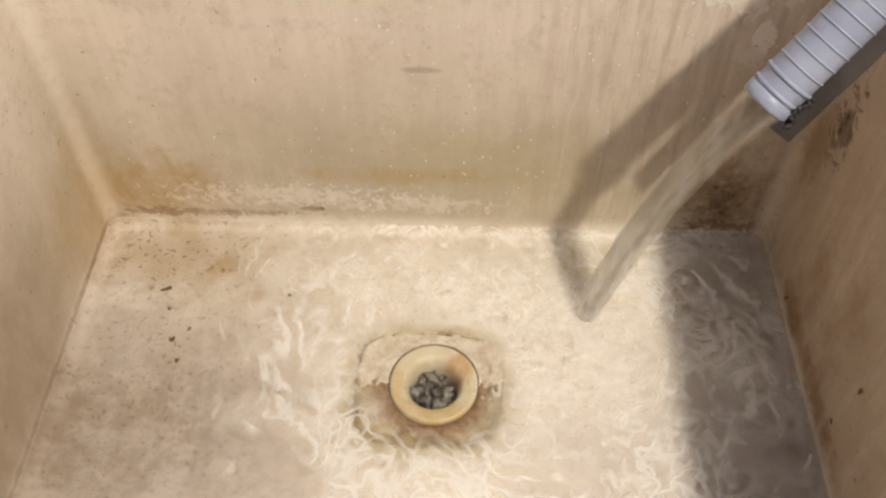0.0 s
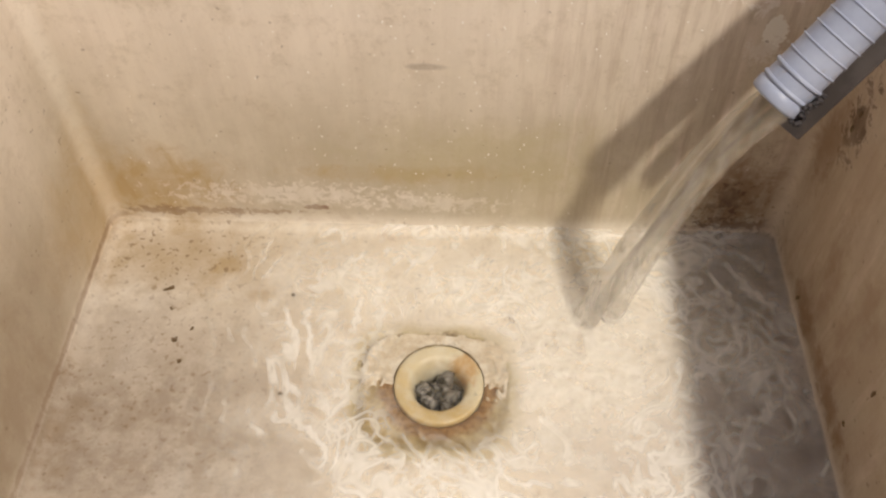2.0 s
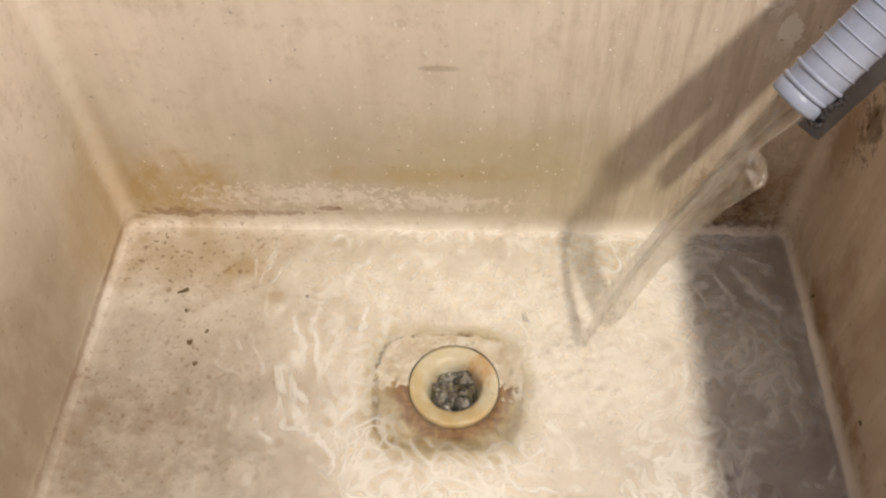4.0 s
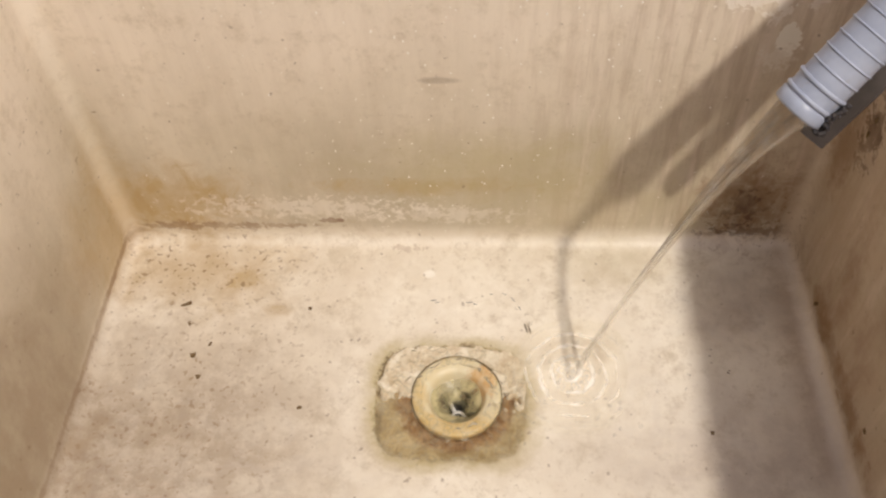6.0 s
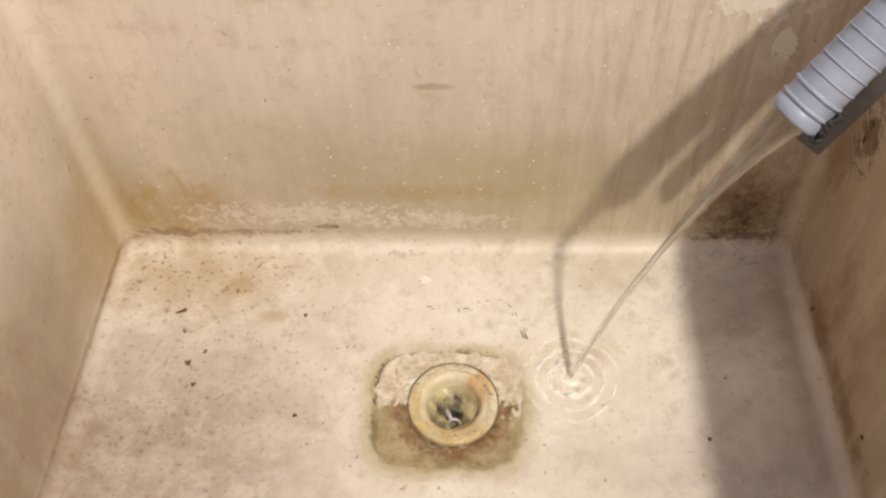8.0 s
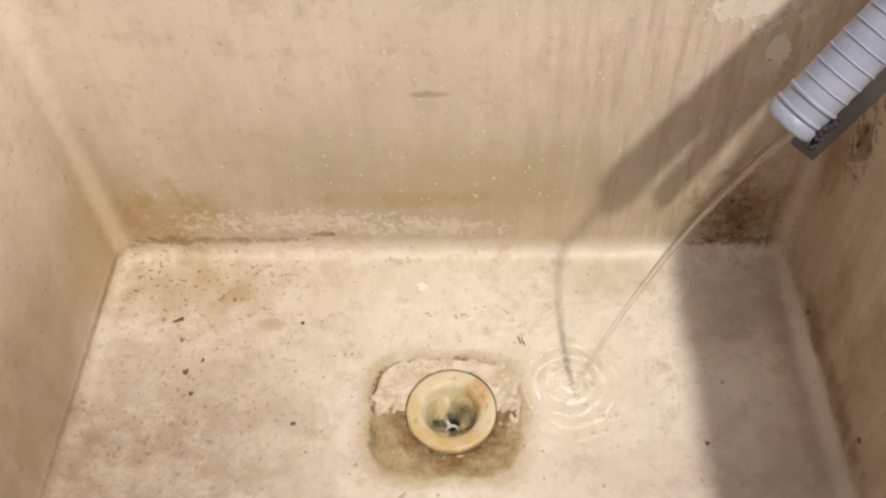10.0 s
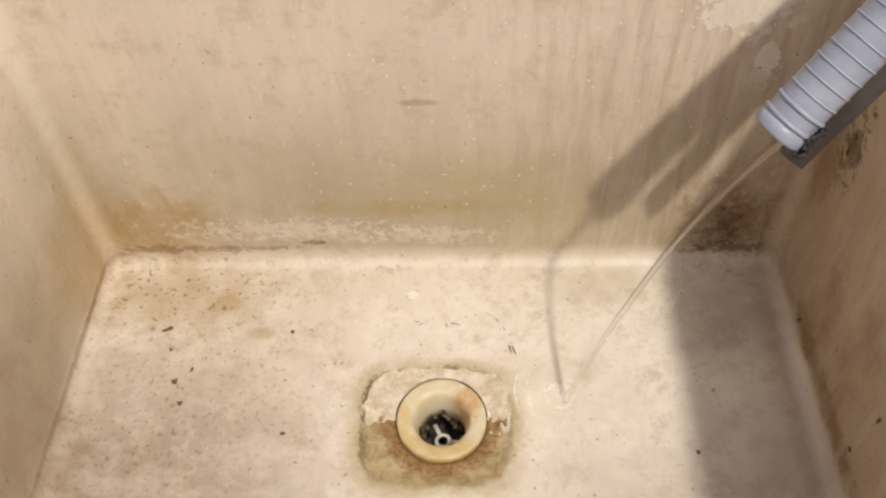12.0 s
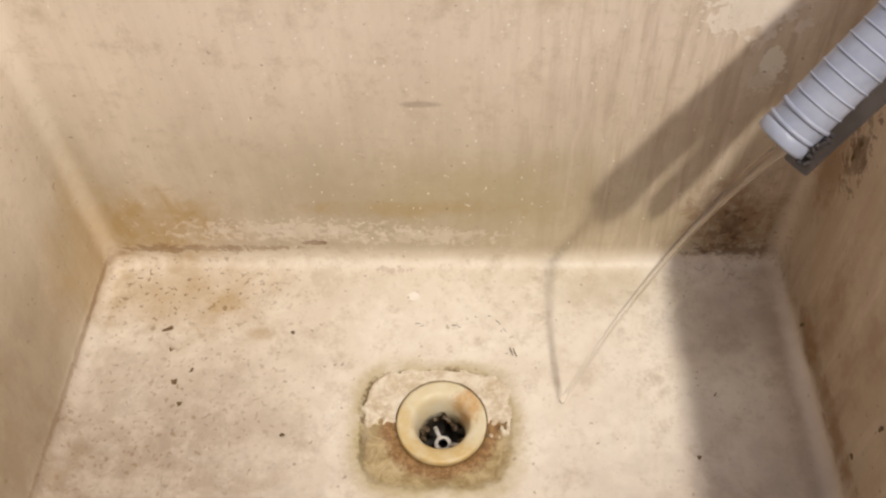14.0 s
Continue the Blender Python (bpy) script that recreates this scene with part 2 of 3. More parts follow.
def grime(name, a, b, rough=0.5, scale=90):
    n = Nodes(name)
    colour = n.mix(n.ramp(n.noise(scale, 5, 0.65), 0.35, 0.68), a, b)
    return n.finish(colour, n.math("ADD", rough - 0.12, n.math("MULTIPLY", n.noise(scale * 2), 0.25)), n.noise(scale * 3, 4), 0.4, 0.0008)


def hose_plastic():
    n = Nodes("pale_grey_plastic")
    colour = n.mix(n.ramp(n.noise(45, 5, 0.6), 0.35, 0.7), (0.29, 0.32, 0.41), (0.36, 0.39, 0.48))
    colour = n.mix(n.math("MULTIPLY", n.ramp(n.noise(190, 3, 0.6), 0.64, 0.74), 0.4), colour, (0.30, 0.27, 0.25))
    return n.finish(colour, 0.36, n.noise(120, 4), 0.12, 0.0005)


def guide_plastic():
    n = Nodes("dark_grey_plastic")
    colour = n.mix(n.ramp(n.noise(50, 5, 0.6), 0.35, 0.7), (0.055, 0.046, 0.044), (0.095, 0.082, 0.078))
    return n.finish(colour, 0.45, n.noise(140, 4), 0.25, 0.0006)


def water_clear(name, tint=(1, 1, 1), rough=0.0, open_share=0.62):
    """Clear water in thin strands and drops; much of what lies behind shows straight through."""
    n = Nodes(name)
    n.finish(tint, rough, None, IOR=1.33, Transmission_Weight=1.0)
    clear, both = n.add("ShaderNodeBsdfTransparent"), n.add("ShaderNodeMixShader")
    both.inputs[0].default_value = open_share
    n.tree.links.new(n.bsdf.outputs[0], both.inputs[1])
    n.tree.links.new(clear.outputs[0], both.inputs[2])
    n.tree.links.new(both.outputs[0], n.out.inputs[0])
    return n.mat


def foam_or_caustic_water(name, pattern, tint=(0.71, 0.695, 0.645), film=False, open_share=0.0, murk=(0.97, 0.965, 0.95)):
    """Clear water with a pale layer of fine bubbles or painted caustics; pattern(n) gives its share, 0 to 1.
    film: a thin skin of water, that mirrors a little and does not bend the light."""
    n = Nodes(name)
    n.finish((0.97, 0.97, 0.96), 0.0, None, IOR=1.33, Transmission_Weight=1.0)
    water = n.bsdf.outputs[0]
    if film or open_share:
        clear = n.add("ShaderNodeBsdfTransparent")
        clear.inputs[0].default_value = (*murk, 1)
        blend = n.add("ShaderNodeMixShader")
        if film:
            gloss, fresnel = n.add("ShaderNodeBsdfGlossy"), n.add("ShaderNodeFresnel")
            gloss.inputs["Roughness"].default_value = 0.04
            fresnel.inputs["IOR"].default_value = 1.33
            n.put(blend.inputs[0], fresnel.outputs[0])
            n.tree.links.new(clear.outputs[0], blend.inputs[1])
            n.tree.links.new(gloss.outputs[0], blend.inputs[2])
        else:
            blend.inputs[0].default_value = open_share
            n.tree.links.new(water, blend.inputs[1])
            n.tree.links.new(clear.outputs[0], blend.inputs[2])
        water = blend.outputs[0]
    foam_or_caustic = n.add("ShaderNodeBsdfPrincipled")
    n.put(foam_or_caustic.inputs["Base Color"], tint)
    n.put(foam_or_caustic.inputs["Roughness"], 0.35)
    both = n.add("ShaderNodeMixShader")
    n.put(both.inputs[0], pattern(n))
    n.tree.links.new(water, both.inputs[1])
    n.tree.links.new(foam_or_caustic.outputs[0], both.inputs[2])
    n.tree.links.new(both.outputs[0], n.out.inputs[0])
    return n.mat


def thread(n, value, middle, half):
    """Thin lines where value passes middle."""
    return n.ramp(n.math("ABSOLUTE", n.math("SUBTRACT", value, middle)), 0.0, half, 1.0, 0.0)


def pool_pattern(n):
    """The pool's pale layer: a milky cloud of bubbles round the landing place, and painted caustics: bright threads
    along the crests of the arcs that run out from it, and a net of finer threads between.
    """
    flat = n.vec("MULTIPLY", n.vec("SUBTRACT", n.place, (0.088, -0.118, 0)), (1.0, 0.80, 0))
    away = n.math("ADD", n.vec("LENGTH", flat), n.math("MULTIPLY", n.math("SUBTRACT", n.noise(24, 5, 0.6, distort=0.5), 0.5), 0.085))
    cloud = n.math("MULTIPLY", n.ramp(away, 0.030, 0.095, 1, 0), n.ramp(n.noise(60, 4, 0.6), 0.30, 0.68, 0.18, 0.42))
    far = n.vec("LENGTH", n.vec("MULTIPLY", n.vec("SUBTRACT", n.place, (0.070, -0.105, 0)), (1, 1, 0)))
    # caustics painted as pale colour: arcs, net, fine and broad
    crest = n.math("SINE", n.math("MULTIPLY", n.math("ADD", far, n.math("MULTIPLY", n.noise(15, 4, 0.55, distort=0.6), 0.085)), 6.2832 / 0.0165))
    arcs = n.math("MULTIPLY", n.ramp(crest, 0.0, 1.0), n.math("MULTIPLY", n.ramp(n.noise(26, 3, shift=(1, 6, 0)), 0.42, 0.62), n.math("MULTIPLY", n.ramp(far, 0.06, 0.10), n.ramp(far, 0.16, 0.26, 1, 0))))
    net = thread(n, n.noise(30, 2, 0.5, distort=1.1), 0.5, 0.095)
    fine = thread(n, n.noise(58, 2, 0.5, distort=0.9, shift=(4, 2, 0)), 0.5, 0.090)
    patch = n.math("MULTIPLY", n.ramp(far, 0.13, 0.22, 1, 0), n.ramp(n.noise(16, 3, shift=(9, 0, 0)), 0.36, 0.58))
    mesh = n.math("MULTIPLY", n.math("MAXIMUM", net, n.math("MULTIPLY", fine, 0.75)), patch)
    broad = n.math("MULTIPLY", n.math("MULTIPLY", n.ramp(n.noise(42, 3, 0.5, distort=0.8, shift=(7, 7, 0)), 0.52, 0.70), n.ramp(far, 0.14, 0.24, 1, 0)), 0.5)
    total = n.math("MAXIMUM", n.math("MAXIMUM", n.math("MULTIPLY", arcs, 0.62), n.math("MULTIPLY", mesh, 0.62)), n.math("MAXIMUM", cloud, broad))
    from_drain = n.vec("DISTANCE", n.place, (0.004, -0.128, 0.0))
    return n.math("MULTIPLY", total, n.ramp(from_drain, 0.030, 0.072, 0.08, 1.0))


def ring_pattern(n):
    away = n.vec("LENGTH", n.place)
    # pale rings painted for the light that the ripples gather; froth only at the centre
    ring = n.math("SINE", n.math("MULTIPLY", n.math("ADD", away, n.math("MULTIPLY", n.noise(60, 3), 0.010)), 6.2832 / 0.0085))
    lines = n.math("MULTIPLY", n.math("MULTIPLY", n.ramp(ring, 0.35, 1.0), n.ramp(n.noise(45, 3), 0.35, 0.62)), n.ramp(away, 0.016, 0.047, 0.90, 0.0))
    froth = n.math("MULTIPLY", n.ramp(away, 0.006, 0.018, 1, 0), n.math("MULTIPLY", thread(n, n.noise(150, 3, 0.5, distort=1), 0.5, 0.09), 0.65))
    return n.math("MAXIMUM", lines, froth)


def swirl_pattern(n):
    flat = n.vec("MULTIPLY", n.place, (1, 1, 0))
    away = n.vec("LENGTH", flat)
    turn = n.math("ARCTAN2", n.axis(1), n.axis(0))
    # spiral streaks painted for highlights and the flange's refracted colour
    spiral = n.math("SINE", n.math("ADD", n.math("MULTIPLY", turn, 2.0), n.math("ADD", n.math("MULTIPLY", away, 330.0), n.math("MULTIPLY", n.noise(120, 3), 4.0))))
    lines = n.math("MULTIPLY", n.ramp(spiral, -0.4, 1.0, 0.50, 0.95), n.ramp(n.noise(90, 3, shift=(2, 5, 1)), 0.30, 0.56))
    return n.math("MULTIPLY", n.math("MULTIPLY", lines, n.ramp(away, 0.014, 0.026, 0.95, 0.0)), n.ramp(away, 0.0030, 0.0085))


def puddle_pattern(n):
    return n.math("MULTIPLY", thread(n, n.noise(80, 3, 0.5, distort=1.0), 0.5, 0.06), 0.22)


def churn_pattern(n):
    """Lumps of grey froth in the throat of the drain."""
    return n.math("MULTIPLY", n.ramp(n.noise(190, 4, 0.6, distort=0.7), 0.42, 0.60), 0.85)


def jet_pattern(n):
    """Bubble streaks along the jet, thicker towards its foot."""
    streaks = n.noise(170, 4, 0.6, (1.0, 1.0, 0.10))
    foot = n.ramp(n.axis(2), -0.22, -0.10, 0.20, 0.0)
    return n.math("ADD", n.math("MULTIPLY", n.ramp(streaks, 0.42, 0.74), 0.30), foot, True)


def limescale():
    n = Nodes("limescale")
    colour = n.mix(n.ramp(n.noise(120, 5, 0.7), 0.35, 0.65), (0.60, 0.49, 0.34), (0.80, 0.73, 0.60))
    return n.finish(colour, 0.6, n.noise(300, 5, 0.7), 0.6, 0.0012)


def room_paint(name, tint):
    n = Nodes(name)
    colour = n.mix(n.noise(3, 4), tint, tuple(c * 0.93 for c in tint))
    return n.finish(colour, 0.8, n.noise(60, 4), 0.1, 0.001)


ENAMEL, FLANGE, HOSE, GUIDE = enamel(), flange_plastic(), hose_plastic(), guide_plastic()
PIPE_DARK = grime("black_slime", (0.012, 0.010, 0.009), (0.05, 0.04, 0.03), 0.4)
STRAINER = grime("grey_white_plastic", (0.50, 0.48, 0.45), (0.68, 0.66, 0.62), 0.35)
MOULD = grime("black_mould", (0.012, 0.010, 0.012), (0.06, 0.05, 0.05), 0.7, 200)
FLAKE = grime("brown_flake", (0.10, 0.062, 0.026), (0.22, 0.14, 0.065), 0.7, 300)
SCALE = limescale()
SPECK = grime("white_speck", (0.80, 0.76, 0.70), (0.88, 0.85, 0.80), 0.4, 200)
WATER = water_clear("clear_water")
POOL_WATER = foam_or_caustic_water("rippled_water", pool_pattern, (0.90, 0.885, 0.83), film=True, murk=(0.895, 0.885, 0.87))
RING_WATER = foam_or_caustic_water("ringed_water", ring_pattern, (0.95, 0.93, 0.88), film=True)
SWIRL_WATER = foam_or_caustic_water("swirling_water", swirl_pattern, (0.60, 0.53, 0.30), film=True)
CHURN_WATER = foam_or_caustic_water("churning_water", churn_pattern, (0.30, 0.28, 0.25), film=True)
PUDDLE_WATER = foam_or_caustic_water("standing_water", puddle_pattern, (0.70, 0.62, 0.42), film=True)
JET_WATER = foam_or_caustic_water("jet_water", jet_pattern, (0.86, 0.82, 0.76), open_share=0.76)
ROOM_WALL, ROOM_FLOOR = room_paint("pale_wall_paint", (0.36, 0.37, 0.43)), room_paint("grey_floor_paint", (0.30, 0.29, 0.29))
SLUDGE = grime("brown_sludge", (0.05, 0.035, 0.02), (0.16, 0.11, 0.06), 0.35, 140)


# ---- helpers for meshes ----
def mesh_of(name, bm, material, smooth=True):
    bmesh.ops.recalc_face_normals(bm, faces=bm.faces)
    data = bpy.data.meshes.new(name)
    bm.to_mesh(data)
    bm.free()
    data.materials.append(material)
    if smooth:
        data.shade_smooth()
    return data


def part(name, bm, material, parent=None, label="", smooth=True):
    """One mesh object, under a thing or alone."""
    ob = new(name, mesh_of(name, bm, material, smooth))
    ob.parent = parent
    return tagged(ob, label)


def loops(rings, closed=True, caps=(False, False)):
    """A skin over rings of points, one after another."""
    bm = bmesh.new()
    rows = [[bm.verts.new(p) for p in ring] for ring in rings]
    for a, b in zip(rows, rows[1:]):
        count = len(a)
        for i in range(count if closed else count - 1):
            bm.faces.new((a[i], a[(i + 1) % count], b[(i + 1) % count], b[i]))
    if caps[0]:
        bm.faces.new(rows[0])
    if caps[1]:
        bm.faces.new(rows[-1])
    return bm


def lathe(profile, centre=(0, 0), steps=64):
    return loops([[(centre[0] + r * math.cos(a), centre[1] + r * math.sin(a), z) for a in (2 * math.pi * i / steps for i in range(steps))] for r, z in profile])


def across(way):
    """Two directions square to a way."""
    way = Vector(way).normalized()
    side = way.cross(Vector((0, 0, 1)) if abs(way.z) < 0.9 else Vector((1, 0, 0))).normalized()
    return side, way.cross(side).normalized()


def tube(points, radius, steps=24, caps=(False, False)):
    """A tube along points; radius(k) in metres at the k-th point and angle a."""
    rings = []
    side = None
    for k, p in enumerate(points):
        way = (Vector(points[min(k + 1, len(points) - 1)]) - Vector(points[max(k - 1, 0)])).normalized()
        side = across(way)[0] if side is None else (side - way * side.dot(way)).normalized()
        up = way.cross(side)
        rings.append([Vector(p) + (side * math.cos(a) + up * math.sin(a)) * radius(k, a) for a in (2 * math.pi * i / steps for i in range(steps))])
    return loops(rings, True, caps)


# ---- the room, plain and closed ----
def room_side(name, a, b, material, label):
    bm = bmesh.new()
    bmesh.ops.create_cube(bm, size=1)
    for v in bm.verts:
        v.co = Vector([a[i] if v.co[i] < 0 else b[i] for i in range(3)])
    return tagged(part(name, bm, material, smooth=False), label, "room", kind="structure")


X0, X1, Y0, Y1, Z0, Z1 = -1.5, 1.3, -2.0, 0.30, -0.62, 1.80
room_side("floor", (X0 - 0.1, Y0 - 0.1, Z0 - 0.1), (X1 + 0.1, Y1 + 0.1, Z0), ROOM_FLOOR, "plain grey painted floor of the room")
room_side("ceiling", (X0 - 0.1, Y0 - 0.1, Z1), (X1 + 0.1, Y1 + 0.1, Z1 + 0.1), ROOM_WALL, "plain pale painted ceiling of the room")
room_side("wall_north", (X0 - 0.1, Y1, Z0), (X1 + 0.1, Y1 + 0.1, Z1), ROOM_WALL, "plain pale painted wall behind the basin")
room_side("wall_south", (X0 - 0.1, Y0 - 0.1, Z0), (X1 + 0.1, Y0, Z1), ROOM_WALL, "plain pale painted wall of the room")
room_side("wall_west", (X0 - 0.1, Y0, Z0), (X0, Y1, Z1), ROOM_WALL, "plain pale painted wall of the room")
room_side("wall_east", (X1, Y0, Z0), (X1 + 0.1, Y1, Z1), ROOM_WALL, "plain pale painted wall of the room")

# ---- the wash basin ----
HALF, DEPTH, HIGH = 0.245, 0.45, 0.312      # inner half width, inner length front to back, inner height


def rounded_box(grow, corner, z, sides=30, bend=9):
    """A loop round the basin, grown outwards, with rounded corners."""
    x0, x1, y0, y1 = -HALF - grow, HALF + grow, -DEPTH - grow, grow
    ring = []
    for cx, cy, start in ((x1 - corner, y1 - corner, 0), (x0 + corner, y1 - corner, 90), (x0 + corner, y0 + corner, 180), (x1 - corner, y0 + corner, 270)):
        ring.append([(cx + corner * math.cos(radians(start + 90 * i / bend)), cy + corner * math.sin(radians(start + 90 * i / bend))) for i in range(bend + 1)])
    points = []
    for i, arc in enumerate(ring):
        points += arc
        a, b = Vector(arc[-1]), Vector(ring[(i + 1) % 4][0])
        points += [tuple(a.lerp(b, k / sides)) for k in range(1, sides)]
    return [Vector((x, y, z)) for x, y in points]


def floor_height(s):
    """The basin's floor falls slightly towards the drain; s runs from 0 at the wall to 1 at the sunk field."""
    return -0.003 * s * s


def field_point(way, grow=0.0):
    """The edge of the sunk, nearly square field round the drain."""
    a = math.atan2(way.y, way.x)
    c, s = abs(math.cos(a)), abs(math.sin(a))
    r = ((c / (FIELD_X + grow)) ** 4 + (s / (FIELD_Y + grow)) ** 4) ** -0.25
    r *= 1 + 0.035 * noise.noise((2.2 * math.cos(a), 2.2 * math.sin(a), 0.3)) + 0.02 * noise.noise((7 * math.cos(a), 7 * math.sin(a), 4.0))
    return Vector((FIELD.x + r * math.cos(a), FIELD.y + r * math.sin(a), 0))


def basin_shell():
    rings = [rounded_box(0.030, 0.035, -0.095), rounded_box(0.032, 0.037, 0.20), rounded_box(0.050, 0.05, 0.215), rounded_box(0.052, 0.05, HIGH - 0.006),
             rounded_box(0.046, 0.046, HIGH), rounded_box(0.008, 0.02, HIGH), rounded_box(0.002, 0.016, HIGH - 0.003), rounded_box(0.0, 0.0145, HIGH - 0.010)]
    for k in range(1, 9):
        rings.append(rounded_box(0.0, 0.0145 - 0.0055 * k / 8, HIGH - 0.010 - (HIGH - 0.018) * k / 8))
    bend = 0.008
    for k in range(1, 6):
        a = math.pi / 2 * k / 5
        rings.append(rounded_box(-bend * (1 - math.cos(a)), 0.0090 - 0.0075 * k / 5, bend * (1 - math.sin(a))))
    outer = rings[-1]
    ways = [(p - DRAIN) for p in outer]
    edge = [field_point(w) for w in ways]
    for k in range(1, 17):
        s = k / 16
        rings.append([Vector((*p.lerp(e, s).xy, floor_height(s) + 0.0004 * noise.noise((p.lerp(e, s)) * 18) * s)) for p, e in zip(outer, edge)])
    for grow, z in ((-0.0012, -0.0040), (-0.002, -0.0058), (-0.004, -0.0070), (-0.008, -0.0077)):
        ring = []
        for w in ways:
            # the lip is sharp behind and on the left, worn to a slope elsewhere
            sharp = max(0.0, min(1.0, 0.5 + 1.2 * (w.normalized().y - w.normalized().x * 0.9)))
            p = field_point(w, grow * (1 + 0.5 * (1 - sharp)))
            ring.append(Vector((*p.xy, z * sharp + (1 - sharp) * (-0.003 + (z + 0.003) * (-grow / 0.008)) + 0.0007 * noise.noise(p * 130))))
        rings.append(ring)
    for s in (0.35, 0.7, 1.0):
        rings.append([Vector((*field_point(w, -0.011).lerp(DRAIN + w.normalized() * 0.0306, s).xy, -0.0077 - 0.0006 * s + 0.0006 * noise.noise(w.normalized() * 9 + Vector((s, 0, 0))))) for w in ways])
    rings.append([DRAIN + w.normalized() * 0.0306 + Vector((0, 0, -0.020)) for w in ways])
    rings.append([DRAIN + w.normalized() * 0.0240 + Vector((0, 0, -0.022)) for w in ways])
    rings.append([DRAIN + w.normalized() * 0.0240 + Vector((0, 0, -0.095)) for w in ways])
    rings.append([p for p in rings[0]])
    return loops(rings)


basin = tagged(new("wash_basin"), "old cream laundry basin with brown stains and worn paint", "basin")
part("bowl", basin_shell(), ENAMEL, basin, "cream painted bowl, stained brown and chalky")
c = (DRAIN.x, DRAIN.y)
part("drain_flange", lathe([(0.0158, -0.034), (0.0160, -0.020), (0.0172, -0.012), (0.0184, -0.0085), (0.0198, -0.0062), (0.0220, -0.0052), (0.0276, -0.0044), (0.0290, -0.0046), (0.0298, -0.0056), (0.0299, -0.0150), (0.0212, -0.017), (0.0212, -0.034), (0.0158, -0.034)], c), FLANGE, basin, "yellowed plastic drain flange with rust-brown edge")
part("drain_pipe", lathe([(0.0176, -0.033), (0.0174, -0.20), (0.0004, -0.205), (0.0004, -0.21), (0.0200, -0.21), (0.0206, -0.033), (0.0176, -0.033)], c, 40), PIPE_DARK, basin, "dark slimy waste pipe")


def strainer():
    """A small hub ring on three arms, down in the pipe."""
    bm = lathe([(0.0034, -0.0262), (0.0052, -0.0258), (0.0058, -0.0272), (0.0054, -0.0290), (0.0036, -0.0290), (0.0034, -0.0262)], (DRAIN.x + 0.0005, DRAIN.y - 0.0055), 28)
    for a in (75, 195, 315):
        way = Vector((math.cos(radians(a + 40)), math.sin(radians(a + 40)), 0))
        side = Vector((-way.y, way.x, 0))
        start = Vector((DRAIN.x + 0.0005, DRAIN.y - 0.0055, -0.0276)) + way * 0.0050
        reach = 0.0088 if a != 315 else 0.0125
        box = [start + way * u * reach + side * v * 0.0013 + Vector((0, 0, w * 0.001)) for u in (0, 1) for v in (-1, 1) for w in (-1, 1)]
        vs = [bm.verts.new(p) for p in box]
        for f in ((0, 1, 3, 2), (4, 6, 7, 5), (0, 4, 5, 1), (2, 3, 7, 6), (0, 2, 6, 4), (1, 5, 7, 3)):
            bm.faces.new([vs[i] for i in f])
    return bm


part("strainer", strainer(), STRAINER, basin, "pale grey plastic strainer hub with arms")


def lump(rng, size, flat=0.5, level=2, rough=0.35):
    bm = bmesh.new()
    bmesh.ops.create_icosphere(bm, subdivisions=level, radius=1)
    shift = Vector((rng.uniform(-9, 9), rng.uniform(-9, 9), rng.uniform(-9, 9)))
    for v in bm.verts:
        k = 1 + rough * noise.noise(v.co * 1.6 + shift)
        v.co = Vector((v.co.x * size * k, v.co.y * size * k, v.co.z * size * flat * k))
    return bm


def join(target, source, m):
    """Adds the bmesh source, moved by m, to target."""
    keep = {v: target.verts.new(m @ v.co) for v in source.verts}
    for f in source.faces:
        target.faces.new([keep[v] for v in f.verts])
    source.free()


rng = random.Random(4)
sludge = bmesh.new()
for _ in range(26):
    a, r = rng.uniform(0, 6.28), 0.0165 * rng.uniform(0.75, 1.0)
    join(sludge, lump(rng, rng.uniform(0.0012, 0.0034), 0.6, 2, 1.3), Matrix.Translation((DRAIN.x + r * math.cos(a), DRAIN.y + r * math.sin(a), rng.uniform(-0.036, -0.023))))
tagged(part("sludge", sludge, SLUDGE, basin, "brown sludge clinging inside the waste"), kind="stuff")

# chalky crust along the back of the sunk field
def crust_skin():
    rings = []
    for j in range(22):
        v = j / 21
        ring = []
        for i in range(150):
            a = radians(-28 + 226 * i / 149)
            way = Vector((math.cos(a), math.sin(a), 0))
            p = (DRAIN + way * 0.0303).lerp(field_point(way, -0.001), v)
            side = min(1.0, min(i, 149 - i) / 26)
            whole = side * 0.85 + 0.42 * noise.noise(p * 80) + 0.32 * noise.noise(p * 260) - 0.45 - 0.75 * max(0, v - 0.82) / 0.18 * (0.5 + noise.noise(p * 120))
            top = -0.0046 + 0.0009 * noise.noise(p * 210) + 0.0005 * noise.noise(p * 520) + 0.0012 * v
            ring.append((p.x, p.y, top if whole > 0.06 else -0.0096 + (top + 0.0096) * max(0.0, whole) / 0.06))
        rings.append(ring)
    return loops(rings, False)


crust = crust_skin()
tagged(part("limescale_crust", crust, SCALE, basin, "pale flaking limescale crust round the drain"), kind="stuff")


def pedestal():
    rings = [[Vector((x, y, z)) for x, y in ((-0.22, -0.42), (0.22, -0.42), (0.22, -0.03), (-0.22, -0.03))] for z in (-0.617, -0.617, -0.093)]
    return loops([[p * 1.0 for p in rings[0]], rings[2]], True, (True, True))


stand = tagged(part("basin_stand", pedestal(), ROOM_WALL, smooth=False), "plain closed stand under the laundry basin", "stand")
stand.location.z = -0.003

# ---- the hose and its guide ----
TIP = Vector((0.167, -0.106, 0.228))
AXIS = Vector((0.586, 0.251, 0.770)).normalized()
RADIUS = 0.0124


